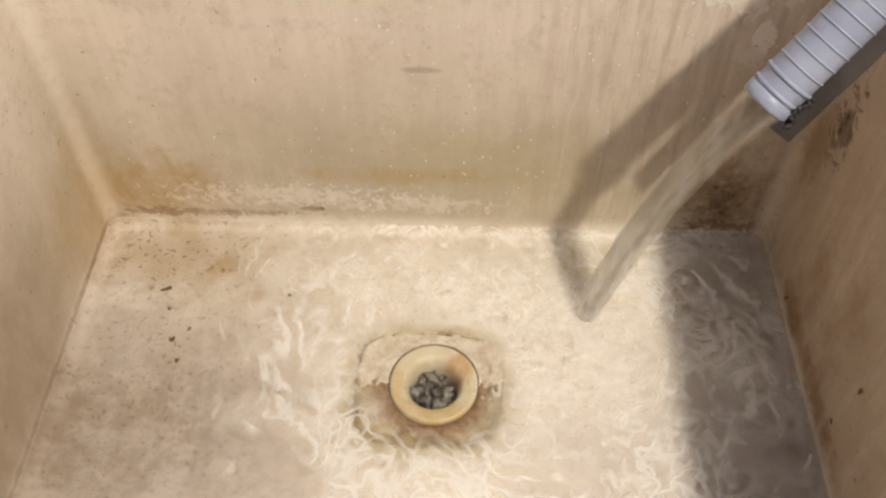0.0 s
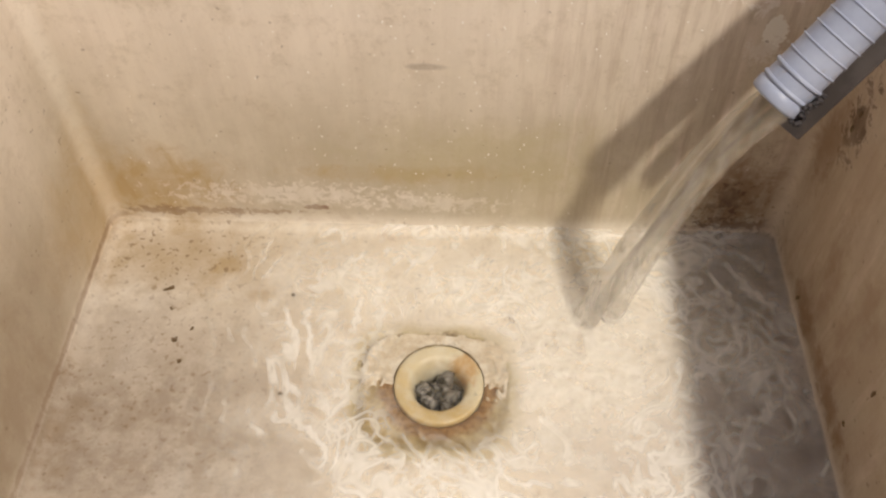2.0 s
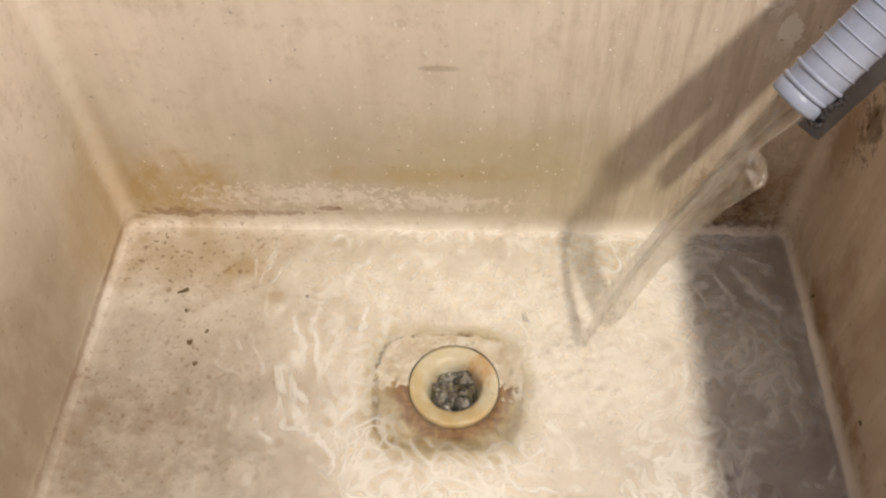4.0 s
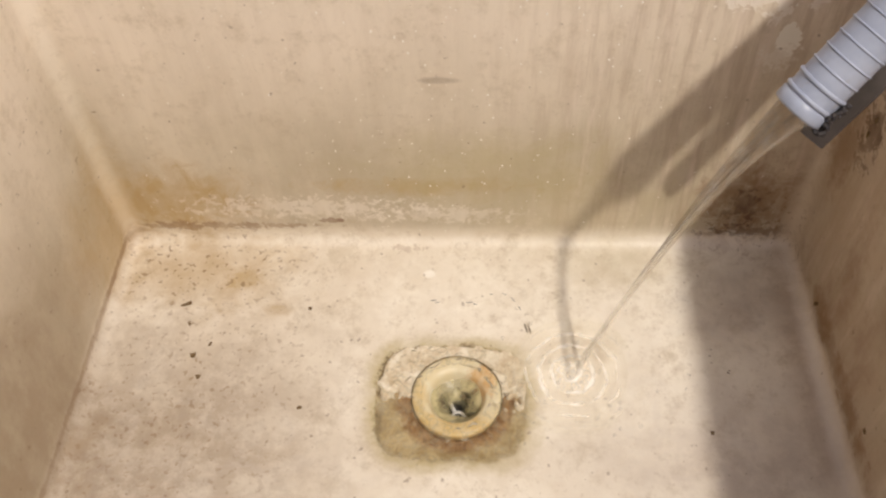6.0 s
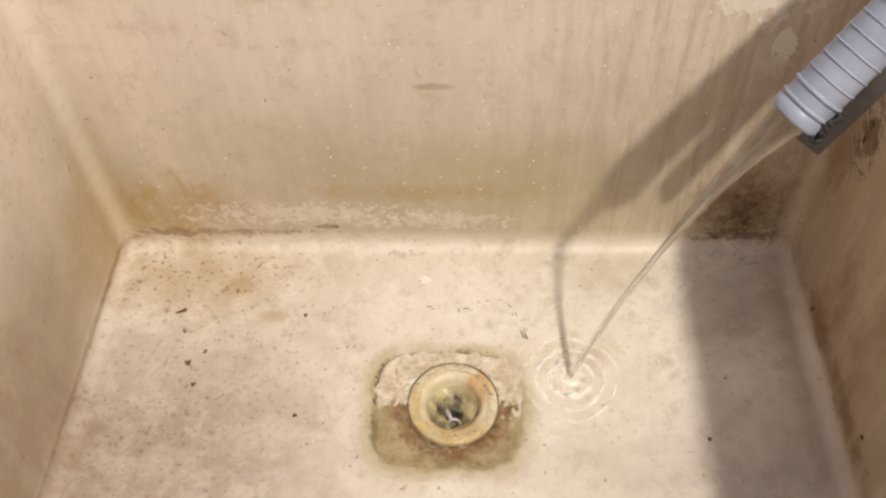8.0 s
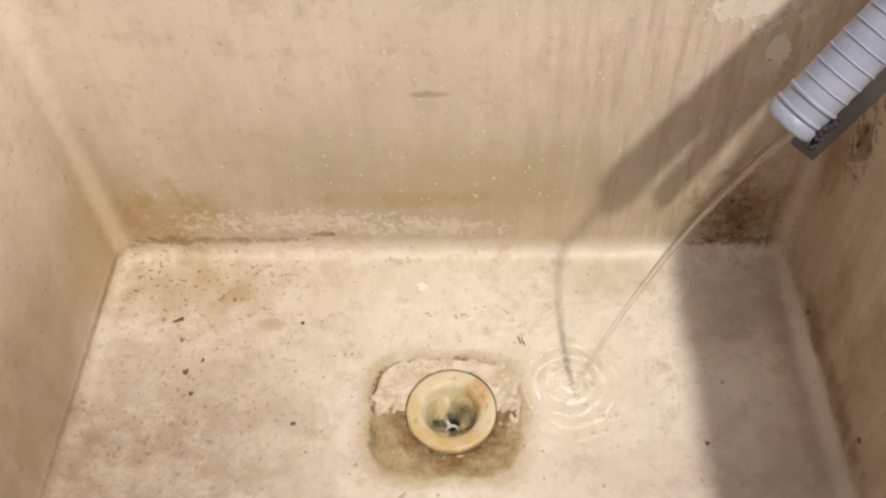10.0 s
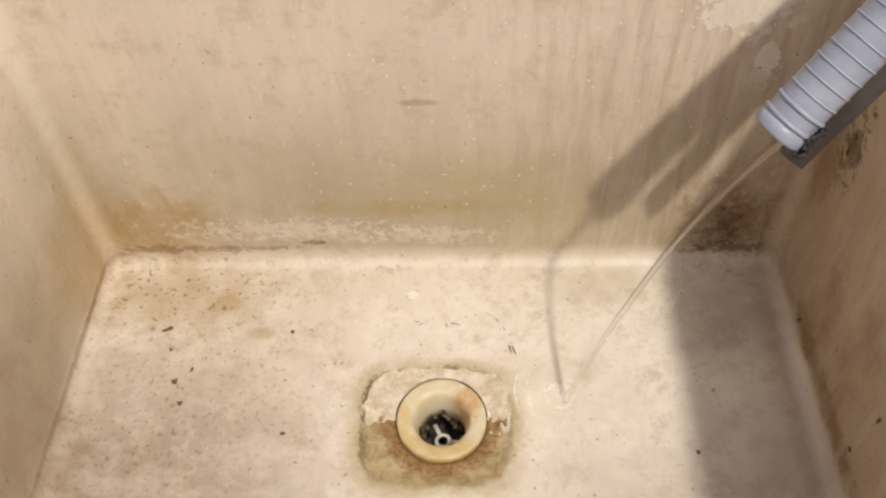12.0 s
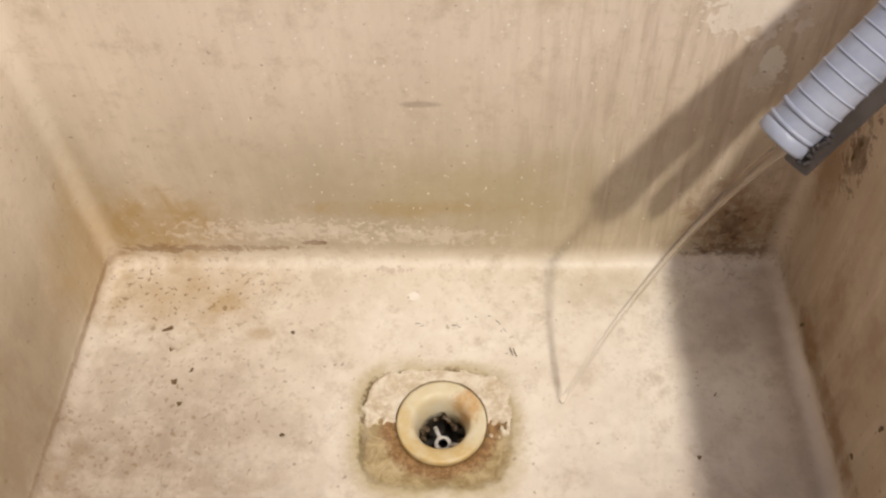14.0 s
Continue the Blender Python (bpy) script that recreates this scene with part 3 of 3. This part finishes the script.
def hose_line():
    """The hose rises from its mouth, bends over the basin's side and drops to the floor outside."""
    points = [TIP + AXIS * (0.004 * k) for k in range(0, 46)]
    last, way = points[-1], AXIS.copy()
    turn = AXIS.cross(Vector((0, 0, -1))).normalized()
    for k in range(60):
        if way.z > -0.985:
            way = Matrix.Rotation(radians(4.0), 3, turn) @ way
        last = last + way * 0.006
        points.append(last)
    while points[-1].z > Z0 + 0.02:
        points.append(points[-1] + Vector((0, 0, -0.012)))
    return points


LINE = hose_line()
hose = tagged(new("drain_hose"), "pale grey corrugated plastic drain hose hanging over the basin", "hose")


def hose_wall():
    """Outer skin, mouth and inner skin in one."""
    outer = [(k, RADIUS) for k in range(len(LINE) - 1, 1, -1)]
    rings = []
    side, up = across(AXIS)
    frames = []
    s = side.copy()
    for k, p in enumerate(LINE):
        way = (LINE[min(k + 1, len(LINE) - 1)] - LINE[max(k - 1, 0)]).normalized()
        s = (s - way * s.dot(way)).normalized()
        frames.append((p, s.copy(), way.cross(s)))
    def ring(k, r):
        p, a, b = frames[k]
        return [p + (a * math.cos(t) + b * math.sin(t)) * r for t in (2 * math.pi * i / 48 for i in range(48))]
    for k, r in outer:
        rings.append(ring(k, r))
    rings += [ring(1, RADIUS), ring(1, RADIUS - 0.0012), ring(8, RADIUS - 0.0018)]
    for k in range(12, len(LINE), 4):
        rings.append(ring(k, RADIUS - 0.0018))
    return loops(rings)


part("hose_wall", hose_wall(), HOSE, hose)


def ring_mesh(radius, thick, width):
    profile = [(radius - 0.0006, -width), (radius + thick * 0.6, -width * 0.8), (radius + thick, -width * 0.3), (radius + thick, width * 0.3), (radius + thick * 0.6, width * 0.8), (radius - 0.0006, width), (radius - 0.0006, -width)]
    return mesh_of("rib", lathe(profile, (0, 0), 40), HOSE)


cuff_profile = [(RADIUS - 0.0020, 0.0), (RADIUS + 0.0002, -0.0002), (RADIUS + 0.0007, 0.0010), (RADIUS + 0.0008, 0.0058), (RADIUS - 0.0002, 0.0068), (RADIUS - 0.0020, 0.0068), (RADIUS - 0.0020, 0.0)]
along = AXIS.to_track_quat("Z", "Y").to_matrix().to_4x4()
cuff = part("cuff", lathe(cuff_profile, (0, 0), 48), HOSE, hose, "smooth end cuff of the hose")
cuff.matrix_local = Matrix.Translation(TIP) @ along
thick_rib, thin_rib = ring_mesh(RADIUS, 0.0010, 0.0012), ring_mesh(RADIUS, 0.0006, 0.0006)
for k in range(20):
    rib = new("rib", thick_rib if k < 2 else thin_rib)
    rib.parent = hose
    rib.matrix_local = Matrix.Translation(TIP + AXIS * (0.0082 + 0.0076 * k)) @ along

NEAR = Vector((-0.32, -0.66, 0.68))
OUT = Vector((0.675, -0.577, -0.46))
OUT = (OUT - AXIS * OUT.dot(AXIS)).normalized()
NEAR = AXIS.cross(OUT) if AXIS.cross(OUT).dot(NEAR) > 0 else OUT.cross(AXIS)


def guide_bar():
    """A stiff dark bar behind the hose, which holds it over the basin; its end is cut square."""
    low, high = Vector((0.1905, -0.0900, 0.1850)) - OUT * 0.0068, Vector((0.2150, -0.0890, 0.2365)) - OUT * 0.0068
    way = (high - low).normalized()
    side = (OUT - way * OUT.dot(way)).normalized()
    deep = way.cross(side)
    rings = []
    for k in range(34):
        ring = []
        for i in range(24):
            a = 2 * math.pi * i / 24
            u, v = 0.0008 + 0.0074 * math.copysign(abs(math.cos(a)) ** 0.3, math.cos(a)), 0.0052 * math.copysign(abs(math.sin(a)) ** 0.3, math.sin(a))
            ring.append(low + way * (0.0062 + 0.0065 * k) + side * u + deep * v)
        rings.append(ring)
    return loops(rings, True, (True, True))


guide = tagged(part("hose_guide", guide_bar(), GUIDE, smooth=False), "dark grey plastic bar holding the drain hose", "hose guide")
mould = bmesh.new()
for _ in range(46):
    s, a = rng.uniform(-0.001, 0.016), radians(rng.gauss(8, 14))
    p = TIP + AXIS * s + (OUT * math.cos(a) + NEAR * math.sin(a)) * (RADIUS + rng.uniform(0.0004, 0.0030))
    join(mould, lump(rng, rng.uniform(0.0008, 0.0021), 0.8, 1, 0.6), Matrix.Translation(p))
tagged(part("mould", mould, MOULD, hose, "black mould between the hose and its guide"), kind="stuff")

# ---- loose dirt and drops ----
flake_meshes = [mesh_of("dirt_flake", lump(random.Random(20 + i), 1.0, 0.35, 2, 0.8), FLAKE) for i in range(4)]


def dirt(place, size, stretch, turn, m=Matrix()):
    ob = new("dirt_flake", flake_meshes[rng.randrange(4)])
    ob.matrix_basis = Matrix.Translation(place) @ m @ pose(0, 0, 0, 0, 0, turn) @ Matrix.Diagonal((size * stretch * 1.35, size * 1.35, size * 0.8, 1))
    return tagged(ob, "small dark brown flake of dirt stuck to the basin", "dirt", "flakes of dirt in the basin")


for x, y, size, stretch, turn in (
    (-0.192, -0.060, 0.0019, 1.6, 30), (-0.186, -0.076, 0.0017, 1.5, 35), (-0.178, -0.102, 0.0019, 1.1, 0), (-0.171, -0.119, 0.0014, 1.2, 10), (-0.195, -0.128, 0.0013, 1.2, 60),
    (-0.197, -0.147, 0.0010, 1.3, 80), (-0.208, -0.161, 0.0010, 1.2, 0), (-0.223, -0.156, 0.0009, 1.5, 40), (-0.171, -0.156, 0.0010, 1.2, 20), (-0.168, -0.093, 0.0010, 1.4, 70),
    (-0.180, -0.167, 0.0008, 1.2, 0), (-0.226, -0.011, 0.0012, 1.3, 0), (-0.196, -0.006, 0.0010, 1.5, 0), (-0.156, -0.016, 0.0009, 1.0, 0), (0.184, -0.110, 0.0014, 1.9, -25),
    (0.167, -0.155, 0.0011, 1.2, 0), (-0.102, -0.062, 0.0010, 1.1, 0), (-0.099, -0.141, 0.0009, 1.2, 0), (0.051, -0.077, 0.00025, 10.0, 105), (0.0535, -0.078, 0.00025, 10.0, 108), (0.231, -0.168, 0.0011, 1.3, 0)):
    dirt((x, y, -0.0006), size, stretch, turn)
back = pose(0, 0, 0, 90, 0, 0)
for x, z, size, stretch, turn in (
    (-0.209, 0.149, 0.0010, 3.6, 68), (-0.159, 0.156, 0.0010, 2.0, 80), (-0.137, 0.156, 0.0008, 2.4, 100), (-0.046, 0.161, 0.0009, 2.2, 100), (-0.054, 0.064, 0.0011, 1.3, 80), (0.094, 0.042, 0.0010, 1.1, 0),
    (0.203, 0.122, 0.0011, 1.1, 0), (0.226, 0.082, 0.0011, 1.2, 0), (-0.205, 0.174, 0.0009, 2.0, 0), (-0.149, 0.116, 0.0008, 1.3, 0), (-0.192, 0.095, 0.0007, 3.0, 100), (-0.089, 0.159, 0.0009, 1.4, 40), (-0.188, 0.103, 0.0008, 1.2, 0)):
    dirt((x, 0.0004, z), size, stretch, turn, back)
for y, z, size, stretch, turn in ((-0.171, 0.036, 0.0012, 1.1, 0), (-0.176, 0.080, 0.0009, 3.0, 80), (-0.068, 0.019, 0.0009, 3.5, 60), (-0.039, 0.159, 0.0011, 1.8, 70), (-0.037, 0.146, 0.0011, 1.6, 70)):
    dirt((0.2447, y, z), size, stretch, turn, pose(0, 0, 0, 90, 0, -90))

scratch_mesh = mesh_of("scratch", lump(random.Random(31), 1.0, 0.3, 1, 0.5), MOULD)
for x, y, size, stretch, turn in ((-0.0140, -0.0540, 0.00030, 9, 4), (-0.0115, -0.0560, 0.00026, 8, 20), (0.0120, -0.0555, 0.00030, 11, 6), (0.0155, -0.0570, 0.00024, 8, -12), (0.0270, -0.0485, 0.00022, 6, 160),
                                  (0.0365, -0.0480, 0.00024, 9, 150), (0.0425, -0.0530, 0.00026, 12, 132), (0.0470, -0.0600, 0.00024, 12, 122), (0.0445, -0.0605, 0.00020, 8, 118)):
    ob = new("scratch", scratch_mesh)
    ob.matrix_basis = Matrix.Translation((x, y, -0.0007)) @ pose(0, 0, 0, 0, 0, turn) @ Matrix.Diagonal((size * stretch, size, size * 1.3, 1))
    tagged(ob, "thin dark scratch in the basin floor behind the drain", "scratch", "scratches in the basin floor")

beads, specks = bmesh.new(), bmesh.new()
for k in range(420):
    x, z = rng.gauss(0.0, 0.11), 0.27 * rng.random() ** 0.8
    if abs(x) > 0.225:
        continue
    wet = k % 4 == 0
    size = rng.uniform(0.0004, 0.0010) if wet else rng.uniform(0.0002, 0.0007)
    join(beads if wet else specks, lump(rng, size, 0.5, 1, 0.4), Matrix.Translation((x, 0.0, z)) @ pose(0, 0, 0, 90, 0, 0) @ Matrix.Diagonal((1, rng.uniform(1, 1.7), 1, 1)))
# white specks stand for the highlights on small water drops
tagged(part("glint_specks", specks, SPECK), "tiny white specks painted as glints of water drops on the back wall", "limescale", kind="stuff")
tagged(part("water_drops", beads, WATER), "tiny clear water drops clinging to the back wall", "water", kind="stuff")

# ---- the water ----
LANDING = Vector((0.082, -0.112, 0.0))
FALL = 0.158


def stream_line(land, thin, count=46):
    """The path of water from the hose's mouth to where it lands."""
    start = TIP + AXIS * 0.006 + OUT * (0.004 if thin else 0.0005)
    drop = start.z - land.z
    speed = Vector(((land.x - start.x) / FALL, (land.y - start.y) / FALL, -(drop - 4.905 * FALL * FALL) / FALL))
    points = []
    for k in range(count):
        t = FALL * k / (count - 1)
        points.append(start + speed * t + Vector((0, 0, -4.905 * t * t)))
    return points


def strand(land, wide, thin, flat, seed):
    """One strand of the falling water: wide and flat at the mouth, drawn thin and twisted as it falls."""
    line = [p - TIP for p in stream_line(land, wide < 0.008)]
    def radius(k, a):
        s = k / (len(line) - 1)
        r = wide + (thin - wide) * min(1, s * 1.7) ** 0.75
        r *= 1 + flat * (1 - s * 0.6) * math.cos(2 * (a + 1.2 * s + seed))
        return r * (1 + 0.10 * noise.noise((2.2 * math.cos(a), 2.2 * math.sin(a), s * 9 + seed)) + 0.03 * noise.noise((5 * math.cos(a), 5 * math.sin(a), s * 26 + seed)))
    return tube(line, radius, 22, (True, True))


def falling(name, land, wide, thin, flat, seed, label, material=WATER):
    ob = part(name, strand(land, wide, thin, flat, seed), material)
    ob.location = TIP
    return tagged(ob, label, "water", "falling water")


jet = falling("water_jet", LANDING + Vector((0.027, 0.042, 0)), 0.0098, 0.0090, 0.10, 0.4, "broad clear jet of water falling from the hose", JET_WATER)
jet_side = falling("water_jet", LANDING + Vector((0.036, 0.047, 0)), 0.0084, 0.0080, 0.12, 2.1, "side strand of the clear water jet", JET_WATER)
trickle = falling("water_stream", LANDING, 0.0040, 0.0022, 0.25, 5.0, "thin clear stream of water falling from the hose")
fan = falling("water_fan", LANDING + Vector((0.002, 0.002, 0)), 0.0088, 0.0016, 0.35, 7.7, "clear fan of water narrowing below the hose mouth", JET_WATER)

IMPACT = Vector((0.085, -0.100, 0))


def pool_sheet():
    """The pool's surface: rings that run out from the landing place, a net of chop, a dip over the drain."""
    nx, ny = 330, 300
    x0, x1, y0, y1 = -HALF - 0.010, HALF + 0.010, -DEPTH - 0.010, 0.010
    xs = [x0 + (x1 - x0) * i / (nx - 1) for i in range(nx)]
    ys = [y0 + (y1 - y0) * j / (ny - 1) for j in range(ny)]
    verts = []
    for y in ys:
        for x in xs:
            p = Vector((x, y, 0))
            d, e = (p - IMPACT).length, (p - DRAIN).length
            wide = noise.noise(p * 13)
            bend = 0.016 * wide + 0.005 * noise.noise(p * 45)
            calm = max(0.0, 1 - d / 0.30) ** 0.7
            arcs = 0.5 + 0.5 * noise.noise(p * 9 + Vector((2, 8, 0)))
            z = 0.00070 * calm * arcs * math.sin((d + bend) * 2 * math.pi / 0.0135)
            z += 0.0012 * calm * noise.noise(p * 58 + Vector((3, 1, 0)) + Vector((wide, -wide, 0)) * 0.5)
            z += 0.0010 * calm * noise.noise(p * 110) + 0.0017 * max(0.0, 1 - d / 0.11) * noise.noise(p * 170 + Vector((0, 7, 0)))
            z -= 0.009 * math.exp(-(e / 0.016) ** 2)
            verts.append((x, y, z))
    faces = [(j * nx + i, j * nx + i + 1, (j + 1) * nx + i + 1, (j + 1) * nx + i) for j in range(ny - 1) for i in range(nx - 1)]
    data = bpy.data.meshes.new("water_pool")
    data.from_pydata(verts, [], faces)
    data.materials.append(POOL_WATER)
    data.shade_smooth()
    return data


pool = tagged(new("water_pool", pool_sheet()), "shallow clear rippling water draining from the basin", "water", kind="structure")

pool.visible_shadow = False


def field_puddle():
    """A skin of water left standing in the sunk field, drawn into turning folds round the drain."""
    rings = []
    for k in range(30):
        s = k / 29
        ring = []
        for i in range(120):
            a = 2 * math.pi * i / 120
            way = Vector((math.cos(a), math.sin(a), 0))
            p = (DRAIN + way * 0.0225).lerp(field_point(way, 0.004), s)
            fold = math.sin(2 * a + 26 * s + 2.5 * noise.noise(p * 40)) * (1 - s) * 0.5 + noise.noise(p * 120) + 1.2 * noise.noise(p * 260)
            ring.append((p.x, p.y, -0.0036 + 0.0011 * fold))
        rings.append(ring)
    return loops(rings)


puddle = tagged(part("water_puddle", field_puddle(), PUDDLE_WATER), "thin clear water standing in the sunk field round the drain", "water")


def churn_lumps():
    """Lumps of broken water in the throat of the drain."""
    pick = random.Random(17)
    bm = bmesh.new()
    for _ in range(16):
        a, r = pick.uniform(0, 6.28), 0.0125 * math.sqrt(pick.random())
        join(bm, lump(pick, pick.uniform(0.0025, 0.0050), 0.7, 2, 1.1), Matrix.Translation((r * math.cos(a), r * math.sin(a), pick.uniform(-0.004, 0.002))))
    return bm


churn = tagged(part("water_froth", churn_lumps(), CHURN_WATER), "grey lumps of churning water in the drain", "water")


def ripple_disc():
    """Rings of low waves where the stream meets the wet floor."""
    rings = []
    for k in range(1, 44):
        r = 0.0011 * k
        fade = (1 - k / 44) ** 0.8
        rings.append([(r * math.cos(a), r * math.sin(a) * 0.92, 0.0004 * fade + 0.0007 * fade * math.sin(r * 2 * math.pi / 0.0085 + 0.7 * noise.noise((math.cos(a) * 1.5, math.sin(a) * 1.5, r * 30)))
                       + 0.0009 * max(0, 1 - r / 0.016) * noise.noise((r * 160 * math.cos(a), r * 160 * math.sin(a), 2))) for a in (2 * math.pi * i / 56 for i in range(56))])
    return loops(rings, True, (True, False))


ripples = tagged(part("water_ripples", ripple_disc(), RING_WATER), "rings of low ripples where the stream lands", "water")
ripples.visible_shadow = False


def vortex_sheet():
    """Water turning down into the drain, with spiral folds."""
    rings = []
    for k in range(0, 30):
        s = k / 29
        r = 0.034 * (1 - s) + 0.0022
        depth = -0.0052 - 0.021 * s ** 2.0
        rings.append([(r * math.cos(a), r * math.sin(a), depth + 0.0018 * (1 - abs(2 * s - 1)) * math.sin(3 * a + 9 * s) + 0.0006 * noise.noise((4 * math.cos(a), 4 * math.sin(a), 6 * s))) for a in (2 * math.pi * i / 60 for i in range(60))])
    return loops(rings)


vortex = tagged(part("water_vortex", vortex_sheet(), SWIRL_WATER), "clear water swirling down into the drain", "water")
vortex.visible_shadow = False

drop_mesh = mesh_of("splash_drop", lump(random.Random(9), 0.0012, 1.0, 2, 0.2), WATER)
drops = []
for k in range(34):
    ob = tagged(new("splash_drop", drop_mesh), "clear drop of water thrown up by the stream", "water", "splashing drops")
    drops.append(ob)


# ---- motion ----
def between(t, keys):
    for (a, u), (b, v) in zip(keys, keys[1:]):
        if t <= b:
            s = (t - a) / (b - a)
            return u + (v - u) * s
    return keys[-1][1]


LEVEL = [(0, 0.0066), (1.5, 0.0062), (3.2, 0.0050), (4.0, 0.0020), (4.9, -0.0040), (5.3, -0.0300), (14, -0.0500)]


def motions():
    r = random.Random(11)
    steps = [0.1 * k for k in range(141)]
    # the hose is pushed aside while the flow is strong
    sway = [(0, -0.0030), (1.5, -0.0038), (3.2, -0.0042), (5.3, 0.0), (14, 0.0)]
    for ob in (hose, guide):
        walk(ob, [(0.5 * k, pose(between(0.5 * k, sway), 0, 0)) for k in range(29)])
    # the pool sinks, its surface shifting to and fro
    rows = []
    for t in steps:
        still = between(t, [(0, 1), (3, 0.8), (5.2, 0.2), (14, 0.0)])
        rows.append((t, pose(0.0045 * still * math.sin(7.3 * t), 0.0045 * still * math.cos(6.1 * t), between(t, LEVEL) + 0.0004 * still * math.sin(11 * t))))
    walk(pool, rows)
    # the broad jets end, then the fan: the last of each falls into the basin
    for ob, end, k in ((jet, 3.9, 0), (jet_side, 3.5, 1), (fan, 9.1, 2)):
        rows, sway_share = [], 0.5 if ob is fan else 1.3
        for t in steps:
            lean = between(t, [(0, 1), (3.4, 1), (4.3, 0), (14, 0)]) if ob is fan else 0.0
            gone = min(1.0, max(0.0, (t - end) / 0.7))
            rows.append((t, pose(TIP.x - 0.09 * gone, TIP.y - 0.01 * gone, TIP.z - 0.345 * gone, 10.6 * lean + sway_share * math.sin(5.1 * t + k), -6.8 * lean + sway_share * math.sin(4.3 * t + 2 * k), 2.0 * sway_share * math.sin(3.7 * t))))
        walk(ob, rows)
    rows = []
    for t in steps:
        lean = between(t, [(0, 1), (3.4, 1), (4.3, 0), (14, 0)])
        weak = between(t, [(0, 0), (11.0, 0.0), (12.5, 1), (14, 1.2)])
        rows.append((t, pose(TIP.x, TIP.y, TIP.z, 10.6 * lean + 0.7 * math.sin(8.1 * t) - 1.5 * weak, -6.8 * lean + 0.9 * math.sin(6.7 * t), 2.0 * math.sin(5.3 * t))))
    walk(trickle, rows)
    rows = []
    for t in steps:
        z = between(t, [(0, -0.004), (3.2, -0.004), (4.6, -0.0014), (11.6, -0.0014), (12.6, -0.0045), (14, -0.0050)])
        rows.append((t, pose(LANDING.x + 0.0015 * math.sin(9 * t), LANDING.y + 0.0015 * math.cos(8 * t), z, 0, 0, 40 * math.sin(2.3 * t))))
    walk(ripples, rows)
    rows = []
    for t in steps:
        z = between(t, [(0, -0.030), (3.2, -0.020), (4.6, -0.0005), (9, -0.001), (11, -0.004), (12.2, -0.060), (14, -0.080)])
        rows.append((t, pose(DRAIN.x, DRAIN.y, z, 0, 0, -300 * t)))
    walk(vortex, rows)
    # standing water turns slowly in the field and drains away at the end
    walk(puddle, [(t, pose(0.0006 * math.sin(5 * t), 0.0006 * math.cos(4 * t), between(t, [(0, -0.0120), (4.6, -0.0120), (5.2, 0.0), (8.2, -0.0006), (10.4, -0.0022), (11.6, -0.0042), (12.4, -0.012), (14, -0.014)]))) for t in steps])
    walk(churn, [(t, pose(DRAIN.x, DRAIN.y, between(t, [(0, -0.017), (2.4, -0.017), (3.2, -0.012), (4.2, -0.014), (5.0, -0.060), (14, -0.080)]) + 0.001 * math.sin(13 * t), 0, 0, -420 * t)) for t in steps])
    # drops hop round the landing place while the stream is strong, then lie on the wet floor
    for ob in drops:
        far, a, beat, start = r.uniform(0.006, 0.070), r.uniform(0, 6.28), r.uniform(0.35, 0.8), r.random()
        place = Vector((LANDING.x + far * math.cos(a), LANDING.y + 0.7 * far * math.sin(a), 0))
        rows = []
        for t in steps:
            strong = between(t, [(0, 1), (3, 0.9), (5.3, 0.45), (10, 0.35), (12, 0.0), (14, 0.0)])
            s = (t / beat + start) % 1.0
            rows.append((t, pose(place.x + 0.006 * s * math.cos(a), place.y + 0.006 * s * math.sin(a), -0.0046 + 0.0022 * min(1, strong * 4) + 0.008 * strong * (0.5 + 4 * s * (1 - s)))))
        walk(ob, rows)


motions()
